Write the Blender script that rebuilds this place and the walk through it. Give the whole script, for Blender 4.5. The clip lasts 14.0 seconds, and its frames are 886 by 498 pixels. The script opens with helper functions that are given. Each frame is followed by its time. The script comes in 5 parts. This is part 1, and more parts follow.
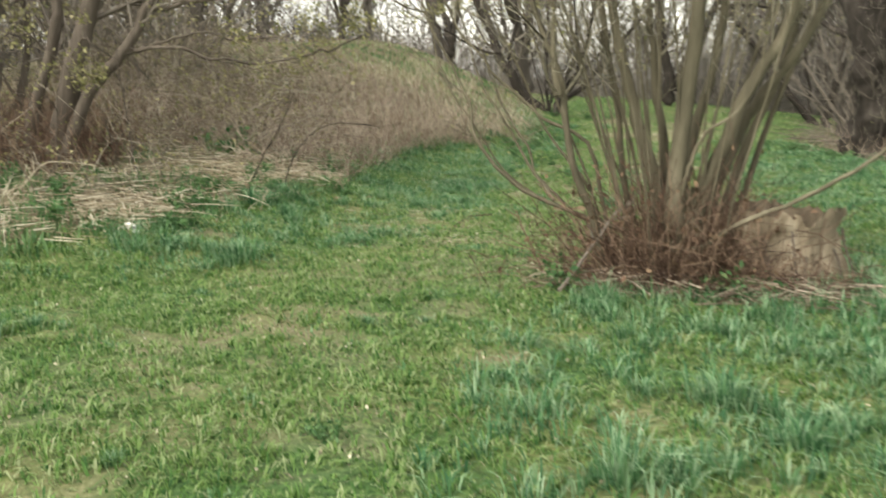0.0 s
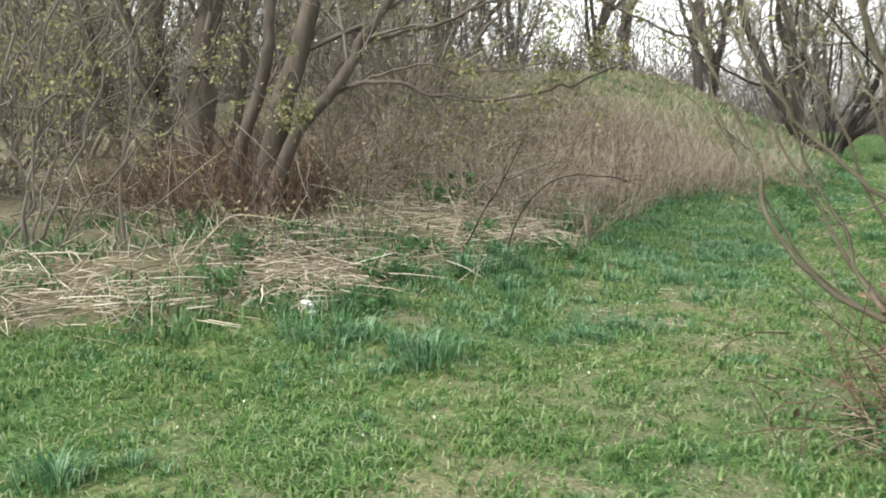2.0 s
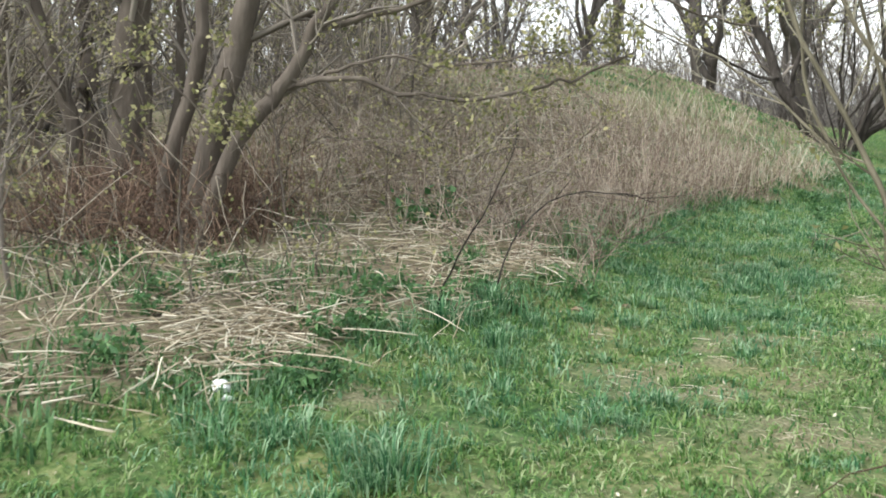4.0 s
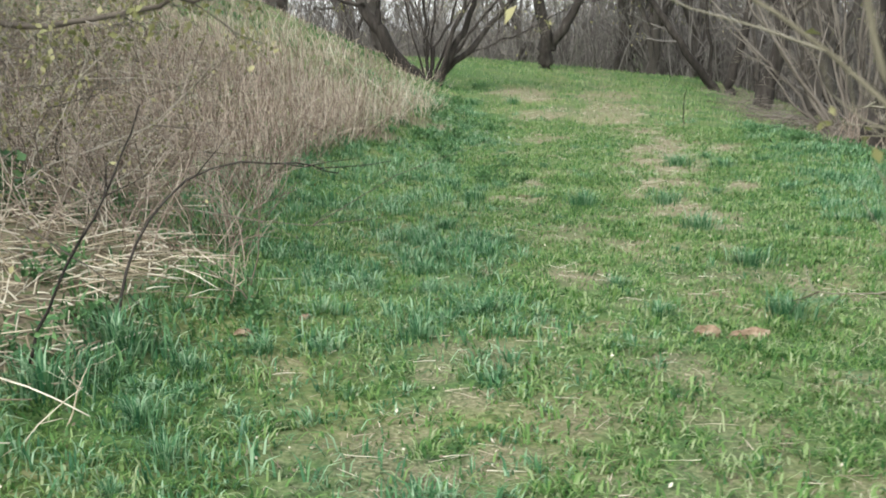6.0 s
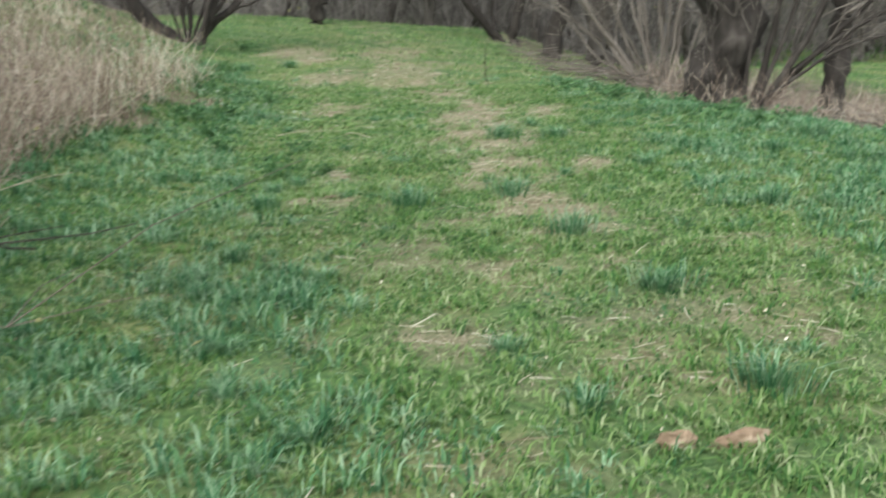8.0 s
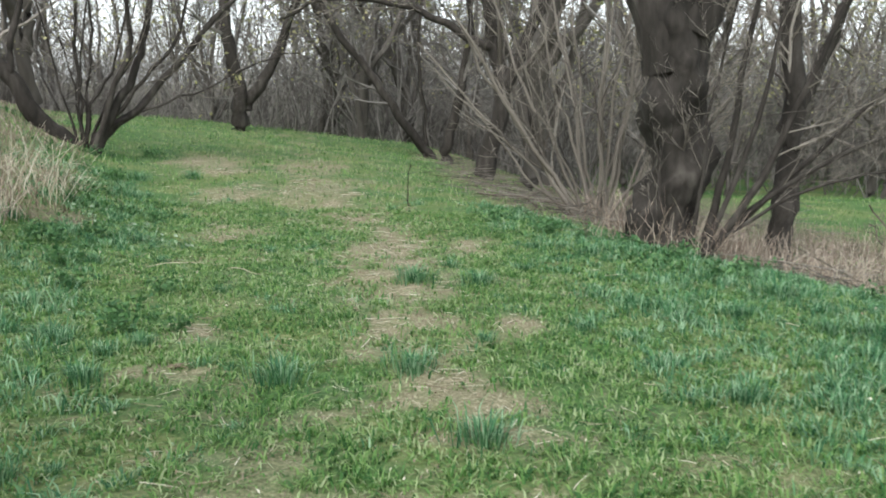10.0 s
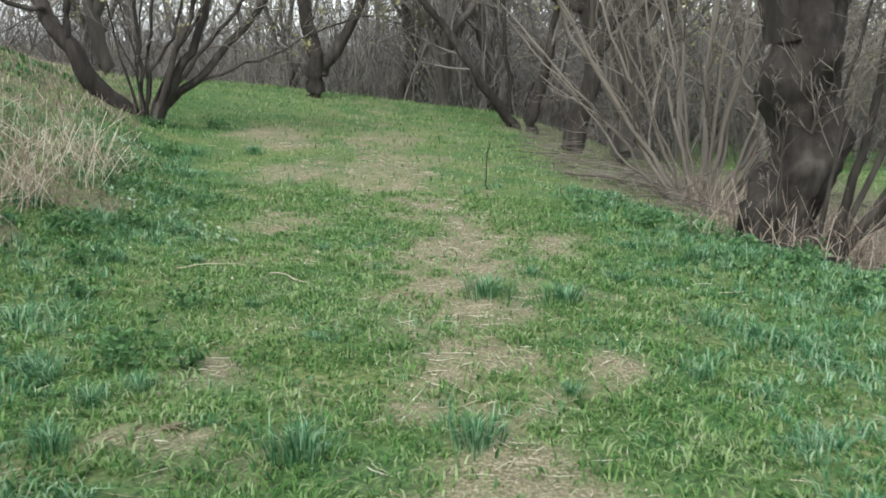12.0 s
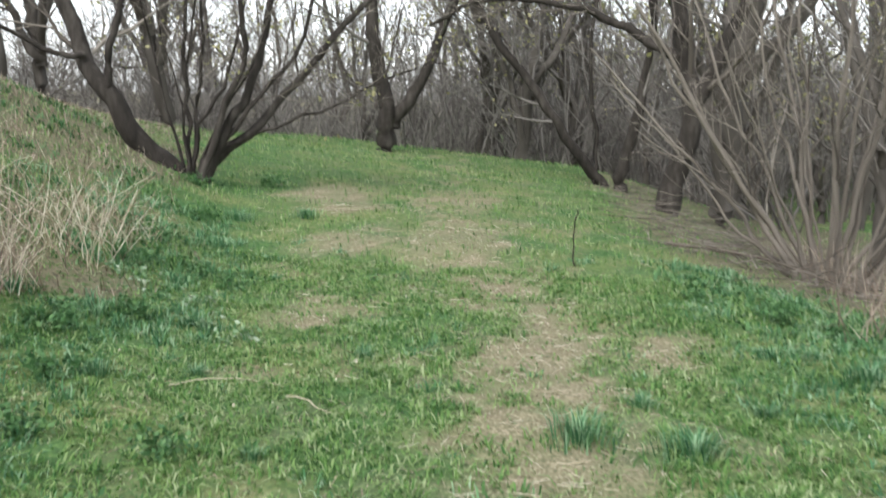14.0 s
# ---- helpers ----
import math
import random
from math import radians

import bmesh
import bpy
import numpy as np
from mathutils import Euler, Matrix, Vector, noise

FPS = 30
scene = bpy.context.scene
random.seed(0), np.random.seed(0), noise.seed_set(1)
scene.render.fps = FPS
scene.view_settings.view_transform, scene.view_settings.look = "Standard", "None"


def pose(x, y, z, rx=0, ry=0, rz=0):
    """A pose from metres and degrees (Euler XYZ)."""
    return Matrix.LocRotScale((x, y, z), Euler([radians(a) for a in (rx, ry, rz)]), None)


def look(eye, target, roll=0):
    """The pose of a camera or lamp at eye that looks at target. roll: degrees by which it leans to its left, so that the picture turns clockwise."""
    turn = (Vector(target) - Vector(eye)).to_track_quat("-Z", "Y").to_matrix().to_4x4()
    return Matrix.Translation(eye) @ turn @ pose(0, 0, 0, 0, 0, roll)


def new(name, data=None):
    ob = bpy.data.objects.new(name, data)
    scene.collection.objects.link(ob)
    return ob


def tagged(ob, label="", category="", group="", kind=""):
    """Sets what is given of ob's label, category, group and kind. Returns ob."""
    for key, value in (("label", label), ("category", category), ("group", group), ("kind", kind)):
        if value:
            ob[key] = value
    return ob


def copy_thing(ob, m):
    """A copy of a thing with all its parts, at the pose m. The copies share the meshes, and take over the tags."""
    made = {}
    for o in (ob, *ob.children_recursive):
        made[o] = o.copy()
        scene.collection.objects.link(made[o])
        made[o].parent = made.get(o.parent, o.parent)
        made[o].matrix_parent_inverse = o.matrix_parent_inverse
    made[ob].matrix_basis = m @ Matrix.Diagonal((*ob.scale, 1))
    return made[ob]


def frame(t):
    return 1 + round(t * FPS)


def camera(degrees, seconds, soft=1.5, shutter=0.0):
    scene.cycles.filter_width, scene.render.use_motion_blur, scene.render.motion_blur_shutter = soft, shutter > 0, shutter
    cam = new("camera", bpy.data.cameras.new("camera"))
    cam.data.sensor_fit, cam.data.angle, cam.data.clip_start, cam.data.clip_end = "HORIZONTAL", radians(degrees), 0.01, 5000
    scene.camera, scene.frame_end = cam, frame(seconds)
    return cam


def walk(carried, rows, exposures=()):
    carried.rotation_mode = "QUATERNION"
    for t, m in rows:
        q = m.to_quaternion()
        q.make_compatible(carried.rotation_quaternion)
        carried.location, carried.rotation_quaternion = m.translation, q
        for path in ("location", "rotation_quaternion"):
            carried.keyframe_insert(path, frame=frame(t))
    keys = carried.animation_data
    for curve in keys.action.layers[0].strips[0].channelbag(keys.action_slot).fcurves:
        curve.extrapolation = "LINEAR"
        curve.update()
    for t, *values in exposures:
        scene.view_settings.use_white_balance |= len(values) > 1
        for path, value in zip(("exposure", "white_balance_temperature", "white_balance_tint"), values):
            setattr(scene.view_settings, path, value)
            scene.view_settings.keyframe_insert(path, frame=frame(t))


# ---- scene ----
cam = camera(49.0, 14.0, soft=1.8, shutter=0.35)
PATH = [
    (0, (3.991, 0.68, 1.357), (3.12, 2.445, 1.003), -0.5),
    (0.5, (3.823, 1.07, 1.369), (2.788, 2.759, 1.093), -0.8),
    (1, (3.603, 1.498, 1.393), (2.445, 3.112, 1.168), -0.7),
    (1.5, (3.346, 1.925, 1.423), (2.104, 3.473, 1.178), -0.5),
    (2, (3.063, 2.332, 1.449), (1.77, 3.828, 1.156), -0.1),
    (2.2, (2.951, 2.484, 1.452), (1.644, 3.966, 1.144), 0.1),
    (4.3, (1.873, 3.869, 1.467), (0.615, 5.397, 1.178), -1.4),
    (4.5, (1.739, 4.004, 1.469), (0.521, 5.565, 1.187), -1.4),
    (5, (1.337, 4.364, 1.485), (0.301, 6.05, 1.192), -1.0),
    (5.5, (0.949, 4.738, 1.496), (0.182, 6.552, 1.149), -0.5),
    (6, (0.649, 5.109, 1.491), (0.164, 6.996, 1.04), -0.2),
    (6.5, (0.423, 5.589, 1.503), (-0.063, 7.446, 0.943), -1.2),
    (7, (0.26, 6.1, 1.479), (-0.226, 7.936, 0.85), -3.2),
    (7.5, (0.159, 6.604, 1.457), (-0.14, 8.482, 0.841), -2.8),
    (8, (0.105, 7.062, 1.448), (0.069, 8.986, 0.901), -1.6),
    (8.5, (0.122, 7.488, 1.442), (0.316, 9.428, 0.999), -0.5),
    (8.7, (0.144, 7.637, 1.44), (0.395, 9.579, 1.037), 0.1),
    (10.8, (0.436, 9.115, 1.496), (0.429, 11.088, 1.167), 2.3),
    (11, (0.444, 9.237, 1.502), (0.425, 11.202, 1.127), 2.3),
    (11.5, (0.436, 9.518, 1.524), (0.383, 11.474, 1.11), 2.1),
    (12, (0.432, 9.846, 1.542), (0.361, 11.802, 1.13), 1.6),
    (12.5, (0.42, 10.253, 1.551), (0.346, 12.205, 1.123), 0.9),
    (13, (0.406, 10.696, 1.54), (0.312, 12.646, 1.105), 1.0),
    (13.5, (0.387, 11.135, 1.529), (0.231, 13.083, 1.103), 0.9),
    (14, (0.364, 11.573, 1.525), (0.128, 13.534, 1.209), 1.5),
]
walk(cam, [(t, look(eye, target, roll)) for t, eye, target, roll in PATH], [(0, 1.38, 7200, 6), (2.2, 1.5, 6450, 8), (5, 1.57, 6300, 7), (7.5, 1.46, 6250, 6), (11.5, 1.32, 6080, 5), (14, 1.45, 6200, 8)])

# ---- light: bright, thin overcast with a soft sun ----
SUN_ELEV, SUN_AZ = 48.0, 205.0
world = bpy.data.worlds.new("sky")
scene.world = world
world.use_nodes = True
wn, wl = world.node_tree.nodes, world.node_tree.links
wn.clear()
w_out, w_bg, w_hs, w_sky = (wn.new(k) for k in ("ShaderNodeOutputWorld", "ShaderNodeBackground", "ShaderNodeHueSaturation", "ShaderNodeTexSky"))
w_sky.sky_type, w_sky.sun_disc = "NISHITA", False
w_sky.sun_elevation, w_sky.sun_rotation = radians(SUN_ELEV), radians(SUN_AZ)
w_sky.dust_density, w_sky.air_density, w_sky.ozone_density = 1.2, 1.0, 1.0
w_hs.inputs["Saturation"].default_value = 0.15
w_bg.inputs["Strength"].default_value = 0.15
wl.new(w_sky.outputs[0], w_hs.inputs["Color"])
wl.new(w_hs.outputs[0], w_bg.inputs[0])
wl.new(w_bg.outputs[0], w_out.inputs[0])
sun_data = bpy.data.lights.new("sun", "SUN")
sun_data.energy, sun_data.angle, sun_data.color = 0.9, radians(14), (1.0, 0.96, 0.90)
sun = new("sun", sun_data)
_a, _e = radians(SUN_AZ), radians(SUN_ELEV)
sun.matrix_world = look((math.sin(_a) * math.cos(_e) * 50, math.cos(_a) * math.cos(_e) * 50, math.sin(_e) * 50), (0, 0, 0))

# ---- materials ----


def material(name, colors, scale=8.0, detail=6.0, rough=0.8, bump=0.0, bump_scale=40.0, island=0.0, object_random=0.0, spec=0.25, stretch=(1, 1, 1), translucent=0.0):
    """Noise ramp of the colours at two scales, with optional variation per piece and a bump."""
    m = bpy.data.materials.new(name)
    m.use_nodes = True
    n, l = m.node_tree.nodes, m.node_tree.links
    bsdf = n["Principled BSDF"]
    bsdf.inputs["Roughness"].default_value = rough
    bsdf.inputs["Specular IOR Level"].default_value = spec
    co, mp = n.new("ShaderNodeTexCoord"), n.new("ShaderNodeMapping")
    mp.inputs["Scale"].default_value = stretch
    l.new(co.outputs["Object"], mp.inputs[0])
    big, small = n.new("ShaderNodeTexNoise"), n.new("ShaderNodeTexNoise")
    big.inputs["Scale"].default_value, big.inputs["Detail"].default_value = scale * 0.15, 3
    small.inputs["Scale"].default_value, small.inputs["Detail"].default_value = scale, detail
    l.new(mp.outputs[0], big.inputs["Vector"])
    l.new(mp.outputs[0], small.inputs["Vector"])
    value = n.new("ShaderNodeMix")
    value.inputs[0].default_value = 0.55
    l.new(big.outputs[0], value.inputs[2])
    l.new(small.outputs[0], value.inputs[3])
    fac = value.outputs[0]
    for amount, node, out in ((island, "ShaderNodeNewGeometry", "Random Per Island"), (object_random, "ShaderNodeObjectInfo", "Random")):
        if amount:
            source, mix = n.new(node), n.new("ShaderNodeMix")
            mix.inputs[0].default_value = amount
            l.new(fac, mix.inputs[2])
            l.new(source.outputs[out], mix.inputs[3])
            fac = mix.outputs[0]
    ramp = n.new("ShaderNodeValToRGB")
    lo, hi = (0.2, 0.8) if island >= 0.5 else (0.32, 0.68) if island else (0.3, 0.7)
    while len(ramp.color_ramp.elements) < len(colors):
        ramp.color_ramp.elements.new(0.5)
    for k, (el, c) in enumerate(zip(ramp.color_ramp.elements, colors)):
        el.position = lo + (hi - lo) * k / (len(colors) - 1)
        el.color = (*c, 1)
    l.new(fac, ramp.inputs[0])
    l.new(ramp.outputs[0], bsdf.inputs["Base Color"])
    if bump:
        tex, bm_node = n.new("ShaderNodeTexNoise"), n.new("ShaderNodeBump")
        tex.inputs["Scale"].default_value, tex.inputs["Detail"].default_value = bump_scale, 8
        bm_node.inputs["Strength"].default_value, bm_node.inputs["Distance"].default_value = bump, 0.02
        l.new(mp.outputs[0], tex.inputs["Vector"])
        l.new(tex.outputs[0], bm_node.inputs["Height"])
        l.new(bm_node.outputs[0], bsdf.inputs["Normal"])
    if translucent:
        tr, mx = n.new("ShaderNodeBsdfTranslucent"), n.new("ShaderNodeMixShader")
        l.new(ramp.outputs[0], tr.inputs[0])
        mx.inputs[0].default_value = translucent
        l.new(bsdf.outputs[0], mx.inputs[1])
        l.new(tr.outputs[0], mx.inputs[2])
        l.new(mx.outputs[0], n["Material Output"].inputs[0])
    return m


M_SHORT = material("short_grass", [(0.048, 0.132, 0.036), (0.105, 0.222, 0.056), (0.172, 0.30, 0.086), (0.235, 0.35, 0.115), (0.38, 0.44, 0.24)], scale=9.0, island=0.42, rough=0.5, translucent=0.4)
M_LUSH = material("lush_grass", [(0.050, 0.146, 0.066), (0.092, 0.222, 0.097), (0.160, 0.305, 0.136), (0.35, 0.49, 0.31)], scale=7.0, island=0.45, rough=0.38, translucent=0.4)
M_STRAW = material("straw", [(0.20, 0.16, 0.105), (0.36, 0.30, 0.205), (0.51, 0.445, 0.33), (0.65, 0.60, 0.48)], scale=3.0, island=0.75, rough=0.7)
M_WEED = material("dead_weed_stalk", [(0.11, 0.080, 0.062), (0.22, 0.165, 0.13), (0.35, 0.275, 0.215), (0.52, 0.44, 0.35)], scale=4.0, island=0.7, rough=0.8)
M_CANE = material("bramble_cane", [(0.066, 0.054, 0.042), (0.15, 0.126, 0.096), (0.27, 0.23, 0.178), (0.46, 0.41, 0.33)], scale=4.0, island=0.75, rough=0.7)
M_BARK = material("brown_bark", [(0.055, 0.045, 0.036), (0.105, 0.086, 0.069), (0.175, 0.145, 0.118)], scale=9, bump=0.9, bump_scale=22, rough=0.9, stretch=(1, 1, 0.25))
M_BARKDARK = material("dark_bark", [(0.016, 0.0135, 0.011), (0.037, 0.031, 0.026), (0.085, 0.074, 0.063)], scale=12, bump=1.0, bump_scale=26, rough=0.95, stretch=(1, 1, 0.3))
M_WILLOW = material("willow_bark", [(0.052, 0.047, 0.031), (0.115, 0.101, 0.068), (0.225, 0.198, 0.142)], scale=9, bump=0.6, bump_scale=30, rough=0.8, stretch=(1, 1, 0.25))
M_TWIG = material("grey_brown_twig", [(0.07, 0.059, 0.049), (0.15, 0.128, 0.106), (0.29, 0.255, 0.216)], scale=1.5, island=0.65, rough=0.8)
M_TWIGOLIVE = material("olive_twig", [(0.06, 0.053, 0.034), (0.16, 0.142, 0.10), (0.34, 0.31, 0.24)], scale=1.5, island=0.65, rough=0.75)
# far wood twig and bark: distance haze is put into these greyer colours
M_FARTWIG = material("hazed_far_twig", [(0.085, 0.076, 0.067), (0.145, 0.131, 0.117), (0.23, 0.21, 0.19)], scale=0.7, island=0.6, rough=0.9)
M_FARBARK = material("hazed_far_bark", [(0.045, 0.039, 0.033), (0.088, 0.077, 0.066), (0.15, 0.133, 0.117)], scale=6, bump=0.6, bump_scale=14, rough=0.9, stretch=(1, 1, 0.25))
M_SHOOT = material("russet_shoot", [(0.055, 0.033, 0.024), (0.125, 0.078, 0.054), (0.27, 0.19, 0.135)], scale=2.0, island=0.7, rough=0.8)
M_DEADLEAF = material("dead_leaf", [(0.06, 0.035, 0.022), (0.12, 0.072, 0.045), (0.20, 0.135, 0.085)], scale=4.0, island=0.7, rough=0.8)
M_BUD = material("young_leaf", [(0.13, 0.14, 0.055), (0.25, 0.245, 0.10), (0.42, 0.385, 0.20)], scale=2.0, island=0.7, rough=0.5, translucent=0.3)
M_HERB = material("green_herb_leaf", [(0.038, 0.098, 0.036), (0.075, 0.165, 0.058), (0.145, 0.25, 0.095)], scale=3.0, island=0.6, rough=0.45, translucent=0.2)
M_PALELEAF = material("pale_leaf", [(0.10, 0.20, 0.08), (0.19, 0.29, 0.15), (0.38, 0.44, 0.33)], scale=6.0, island=0.6, rough=0.4, translucent=0.15)
M_WOOD = material("weathered_wood", [(0.03, 0.023, 0.017), (0.12, 0.095, 0.066), (0.27, 0.22, 0.155), (0.58, 0.50, 0.38)], scale=8, bump=1.0, bump_scale=30, rough=0.85, stretch=(1, 1, 0.3))
M_FRESH = material("orange_bark", [(0.10, 0.065, 0.04), (0.27, 0.19, 0.125), (0.54, 0.44, 0.33)], scale=20, bump=0.6, bump_scale=60, rough=0.8)
M_LITTER = material("white_plastic", [(0.62, 0.62, 0.62), (0.78, 0.78, 0.78), (0.85, 0.85, 0.84)], scale=12, bump=0.4, bump_scale=30, rough=0.4)


def ground_material():
    m = bpy.data.materials.new("meadow_soil")
    m.use_nodes = True
    n, l = m.node_tree.nodes, m.node_tree.links
    bsdf = n["Principled BSDF"]
    bsdf.inputs["Roughness"].default_value, bsdf.inputs["Specular IOR Level"].default_value = 0.95, 0.15
    co = n.new("ShaderNodeTexCoord")

    def tex(scale, detail=6):
        t = n.new("ShaderNodeTexNoise")
        t.inputs["Scale"].default_value, t.inputs["Detail"].default_value = scale, detail
        l.new(co.outputs["Object"], t.inputs["Vector"])
        return t.outputs[0]

    def ramp(fac, colors, lo=0.35, hi=0.65):
        r = n.new("ShaderNodeValToRGB")
        while len(r.color_ramp.elements) < len(colors):
            r.color_ramp.elements.new(0.5)
        for k, (el, c) in enumerate(zip(r.color_ramp.elements, colors)):
            el.position, el.color = lo + (hi - lo) * k / (len(colors) - 1), (*c, 1)
        l.new(fac, r.inputs[0])
        return r.outputs[0]

    def mix(fac, a, b):
        x = n.new("ShaderNodeMix")
        x.data_type = "RGBA"
        l.new(fac, x.inputs[0])
        l.new(a, x.inputs[6])
        l.new(b, x.inputs[7])
        return x.outputs[2]

    grass = mix(ramp(tex(1.1), [(0, 0, 0), (1, 1, 1)], 0.4, 0.62), ramp(tex(30), [(0.026, 0.062, 0.022), (0.060, 0.128, 0.040), (0.115, 0.19, 0.062)]), ramp(tex(24), [(0.052, 0.085, 0.028), (0.125, 0.168, 0.054), (0.235, 0.235, 0.115)]))
    worn = ramp(tex(60), [(0.075, 0.075, 0.038), (0.165, 0.155, 0.09), (0.26, 0.225, 0.145), (0.42, 0.37, 0.26)], 0.3, 0.7)
    dry = ramp(tex(17), [(0.045, 0.036, 0.027), (0.11, 0.09, 0.062), (0.21, 0.175, 0.12), (0.095, 0.12, 0.05), (0.06, 0.095, 0.03)], 0.28, 0.72)
    for kind, color in (("worn", worn), ("dry", dry)):
        at = n.new("ShaderNodeAttribute")
        at.attribute_name = kind
        grass = mix(at.outputs["Fac"], grass, color)
    l.new(grass, bsdf.inputs["Base Color"])
    b = n.new("ShaderNodeBump")
    b.inputs["Strength"].default_value, b.inputs["Distance"].default_value = 0.7, 0.015
    l.new(tex(70, 8), b.inputs["Height"])
    l.new(b.outputs[0], bsdf.inputs["Normal"])
    return m


M_GROUND = ground_material()

# ---- the lie of the land ----
EDGE_Y = [-20, 0, 2, 4, 4.7, 5.5, 6.35, 7.2, 8, 8.6, 9.6, 10.1, 11.4, 13.3, 15.9, 17.2, 19, 21.3, 24, 28, 40, 80]
EDGE_X = [-9, -6.5, -4.8, -2.9, -2.13, -1.45, -1.25, -1.5, -1.55, -1.6, -1.55, -2.0, -2.5, -3.05, -3.2, -3.05, -3.1, -3.7, -4.6, -6, -9, -14]
BANK_Y = [-20, 4, 8, 11, 14, 17, 21, 24, 27, 31, 40, 80]
BANK_H = [0.1, 0.1, 0.15, 0.55, 1.25, 1.7, 1.75, 1.7, 1.2, 0.6, 0.3, 0.3]
FALL_Y = [-20, 10, 14, 16, 17, 18.3, 20, 21.4, 25, 30, 40, 80]
FALL_X = [8, 6, 4.7, 3.75, 3.2, 2.65, 2.2, 1.85, 1.5, 1.2, 1.0, 1.0]


def smooth(v):
    v = np.clip(v, 0, 1)
    return v * v * (3 - 2 * v)


def waves(x, y, f, s=0.0):
    """Cheap smooth noise of about -1 to 1."""
    return (np.sin(x * f * 1.0 + y * f * 0.61 + s) + np.sin(x * f * -0.53 + y * f * 1.27 + 1.7 + s * 2) + np.sin(x * f * 1.71 - y * f * 0.83 + 4.1 + s) + np.sin(x * f * 0.37 + y * f * 2.03 + 0.4 - s)) / 4 * 1.4


_table = np.random.default_rng(4).uniform(0, 1, (256, 256))


def vnoise(x, y, f, s=0):
    """Smooth value noise from 0 to 1, f cells a metre, two octaves."""
    total = 0
    for k, w in ((1, 0.65), (2.3, 0.35)):
        u, v = np.asarray(x, float) * f * k + 37.3 * s + 500, np.asarray(y, float) * f * k + 11.9 * s + 500
        i, j = np.floor(u).astype(int), np.floor(v).astype(int)
        a, c = smooth(u - i), smooth(v - j)
        g = _table
        total = total + w * ((g[i % 256, j % 256] * (1 - a) + g[(i + 1) % 256, j % 256] * a) * (1 - c) + (g[i % 256, (j + 1) % 256] * (1 - a) + g[(i + 1) % 256, (j + 1) % 256] * a) * c)
    return total


def left_edge(y):
    return np.interp(y, EDGE_Y, EDGE_X)


def ground_z(x, y):
    x, y = np.asarray(x, float), np.asarray(y, float)
    inward = left_edge(y) + 0.9 - x
    bank = np.interp(y, BANK_Y, BANK_H)
    z = bank * smooth(inward / 6.0) * (1 - 0.75 * smooth((inward - 9) / 9))
    z = z + 0.3 * smooth((left_edge(y) + 1.3 - x) / 2.6) * (1 - smooth((y - 22) / 6))
    out = x - np.interp(y, FALL_Y, FALL_X) + 1.0
    z = z - 1.0 * smooth(out / 6.0)
    z = z + 0.085 * np.clip(-x + 0.5, -3.0, 6.0) * smooth((y - 19) / 9.0) * (1 - smooth((y - 33) / 8))
    z = z - 1.3 * smooth((y - 33) / 9.0)
    z = z + 0.025 * (vnoise(x, y, 1.3) - 0.5) * 2 + 0.012 * waves(x, y, 2.1) + 0.05 * waves(x, y, 0.5, 2.0) * smooth((np.abs(x) + np.abs(y - 10)) / 14)
    return z


# bare or straw-covered places: x, y, half width, half length
WORN = [
    (0.32, 17.5, 0.42, 0.9), (0.32, 15.6, 0.38, 0.85), (-0.6, 21.4, 0.48, 1.1), (-1.63, 21.0, 0.46, 0.5), (-1.3, 18.1, 0.32, 0.45), (-0.79, 14.2, 0.22, 0.2), (-0.76, 13.3, 0.2, 0.14),
    (0.53, 13.25, 0.3, 0.22), (1.13, 14.4, 0.17, 0.3), (0.21, 13.7, 0.12, 0.16), (0.94, 17.4, 0.27, 0.45), (-1.27, 16.55, 0.25, 0.16), (0.04, 10.75, 0.22, 0.22), (0.99, 11.2, 0.31, 0.24),
    (0.8, 10.55, 0.22, 0.3), (1.49, 10.9, 0.24, 0.18), (-0.49, 10.8, 0.08, 0.08), (-0.38, 8.24, 0.19, 0.22), (0.62, 9.3, 0.18, 0.19), (-1.03, 8.7, 0.12, 0.1), (0.2, 8.68, 0.26, 0.18),
    (-0.25, 8.0, 0.19, 0.25), (-1.02, 6.77, 0.15, 0.12), (0.65, 7.96, 0.21, 0.27), (0.86, 6.0, 0.22, 0.25), (1.0, 6.57, 0.19, 0.19), (0.7, 5.0, 0.2, 0.3), (0.16, 6.2, 0.3, 0.22),
    (1.86, 3.55, 0.09, 0.1), (0.53, 4.5, 0.17, 0.19), (2.04, 3.88, 0.18, 0.18), (2.27, 3.54, 0.12, 0.07), (2.19, 4.9, 0.17, 0.2), (1.14, 17.7, 0.26, 0.3), (-2.6, 24.0, 0.6, 1.1), (-2.0, 23.0, 0.4, 0.5), (-0.9, 24.5, 0.4, 1.0), (0.34, 16.5, 0.4, 0.8), (0.42, 14.5, 0.3, 0.55), (0.05, 19.2, 0.34, 0.9),
]


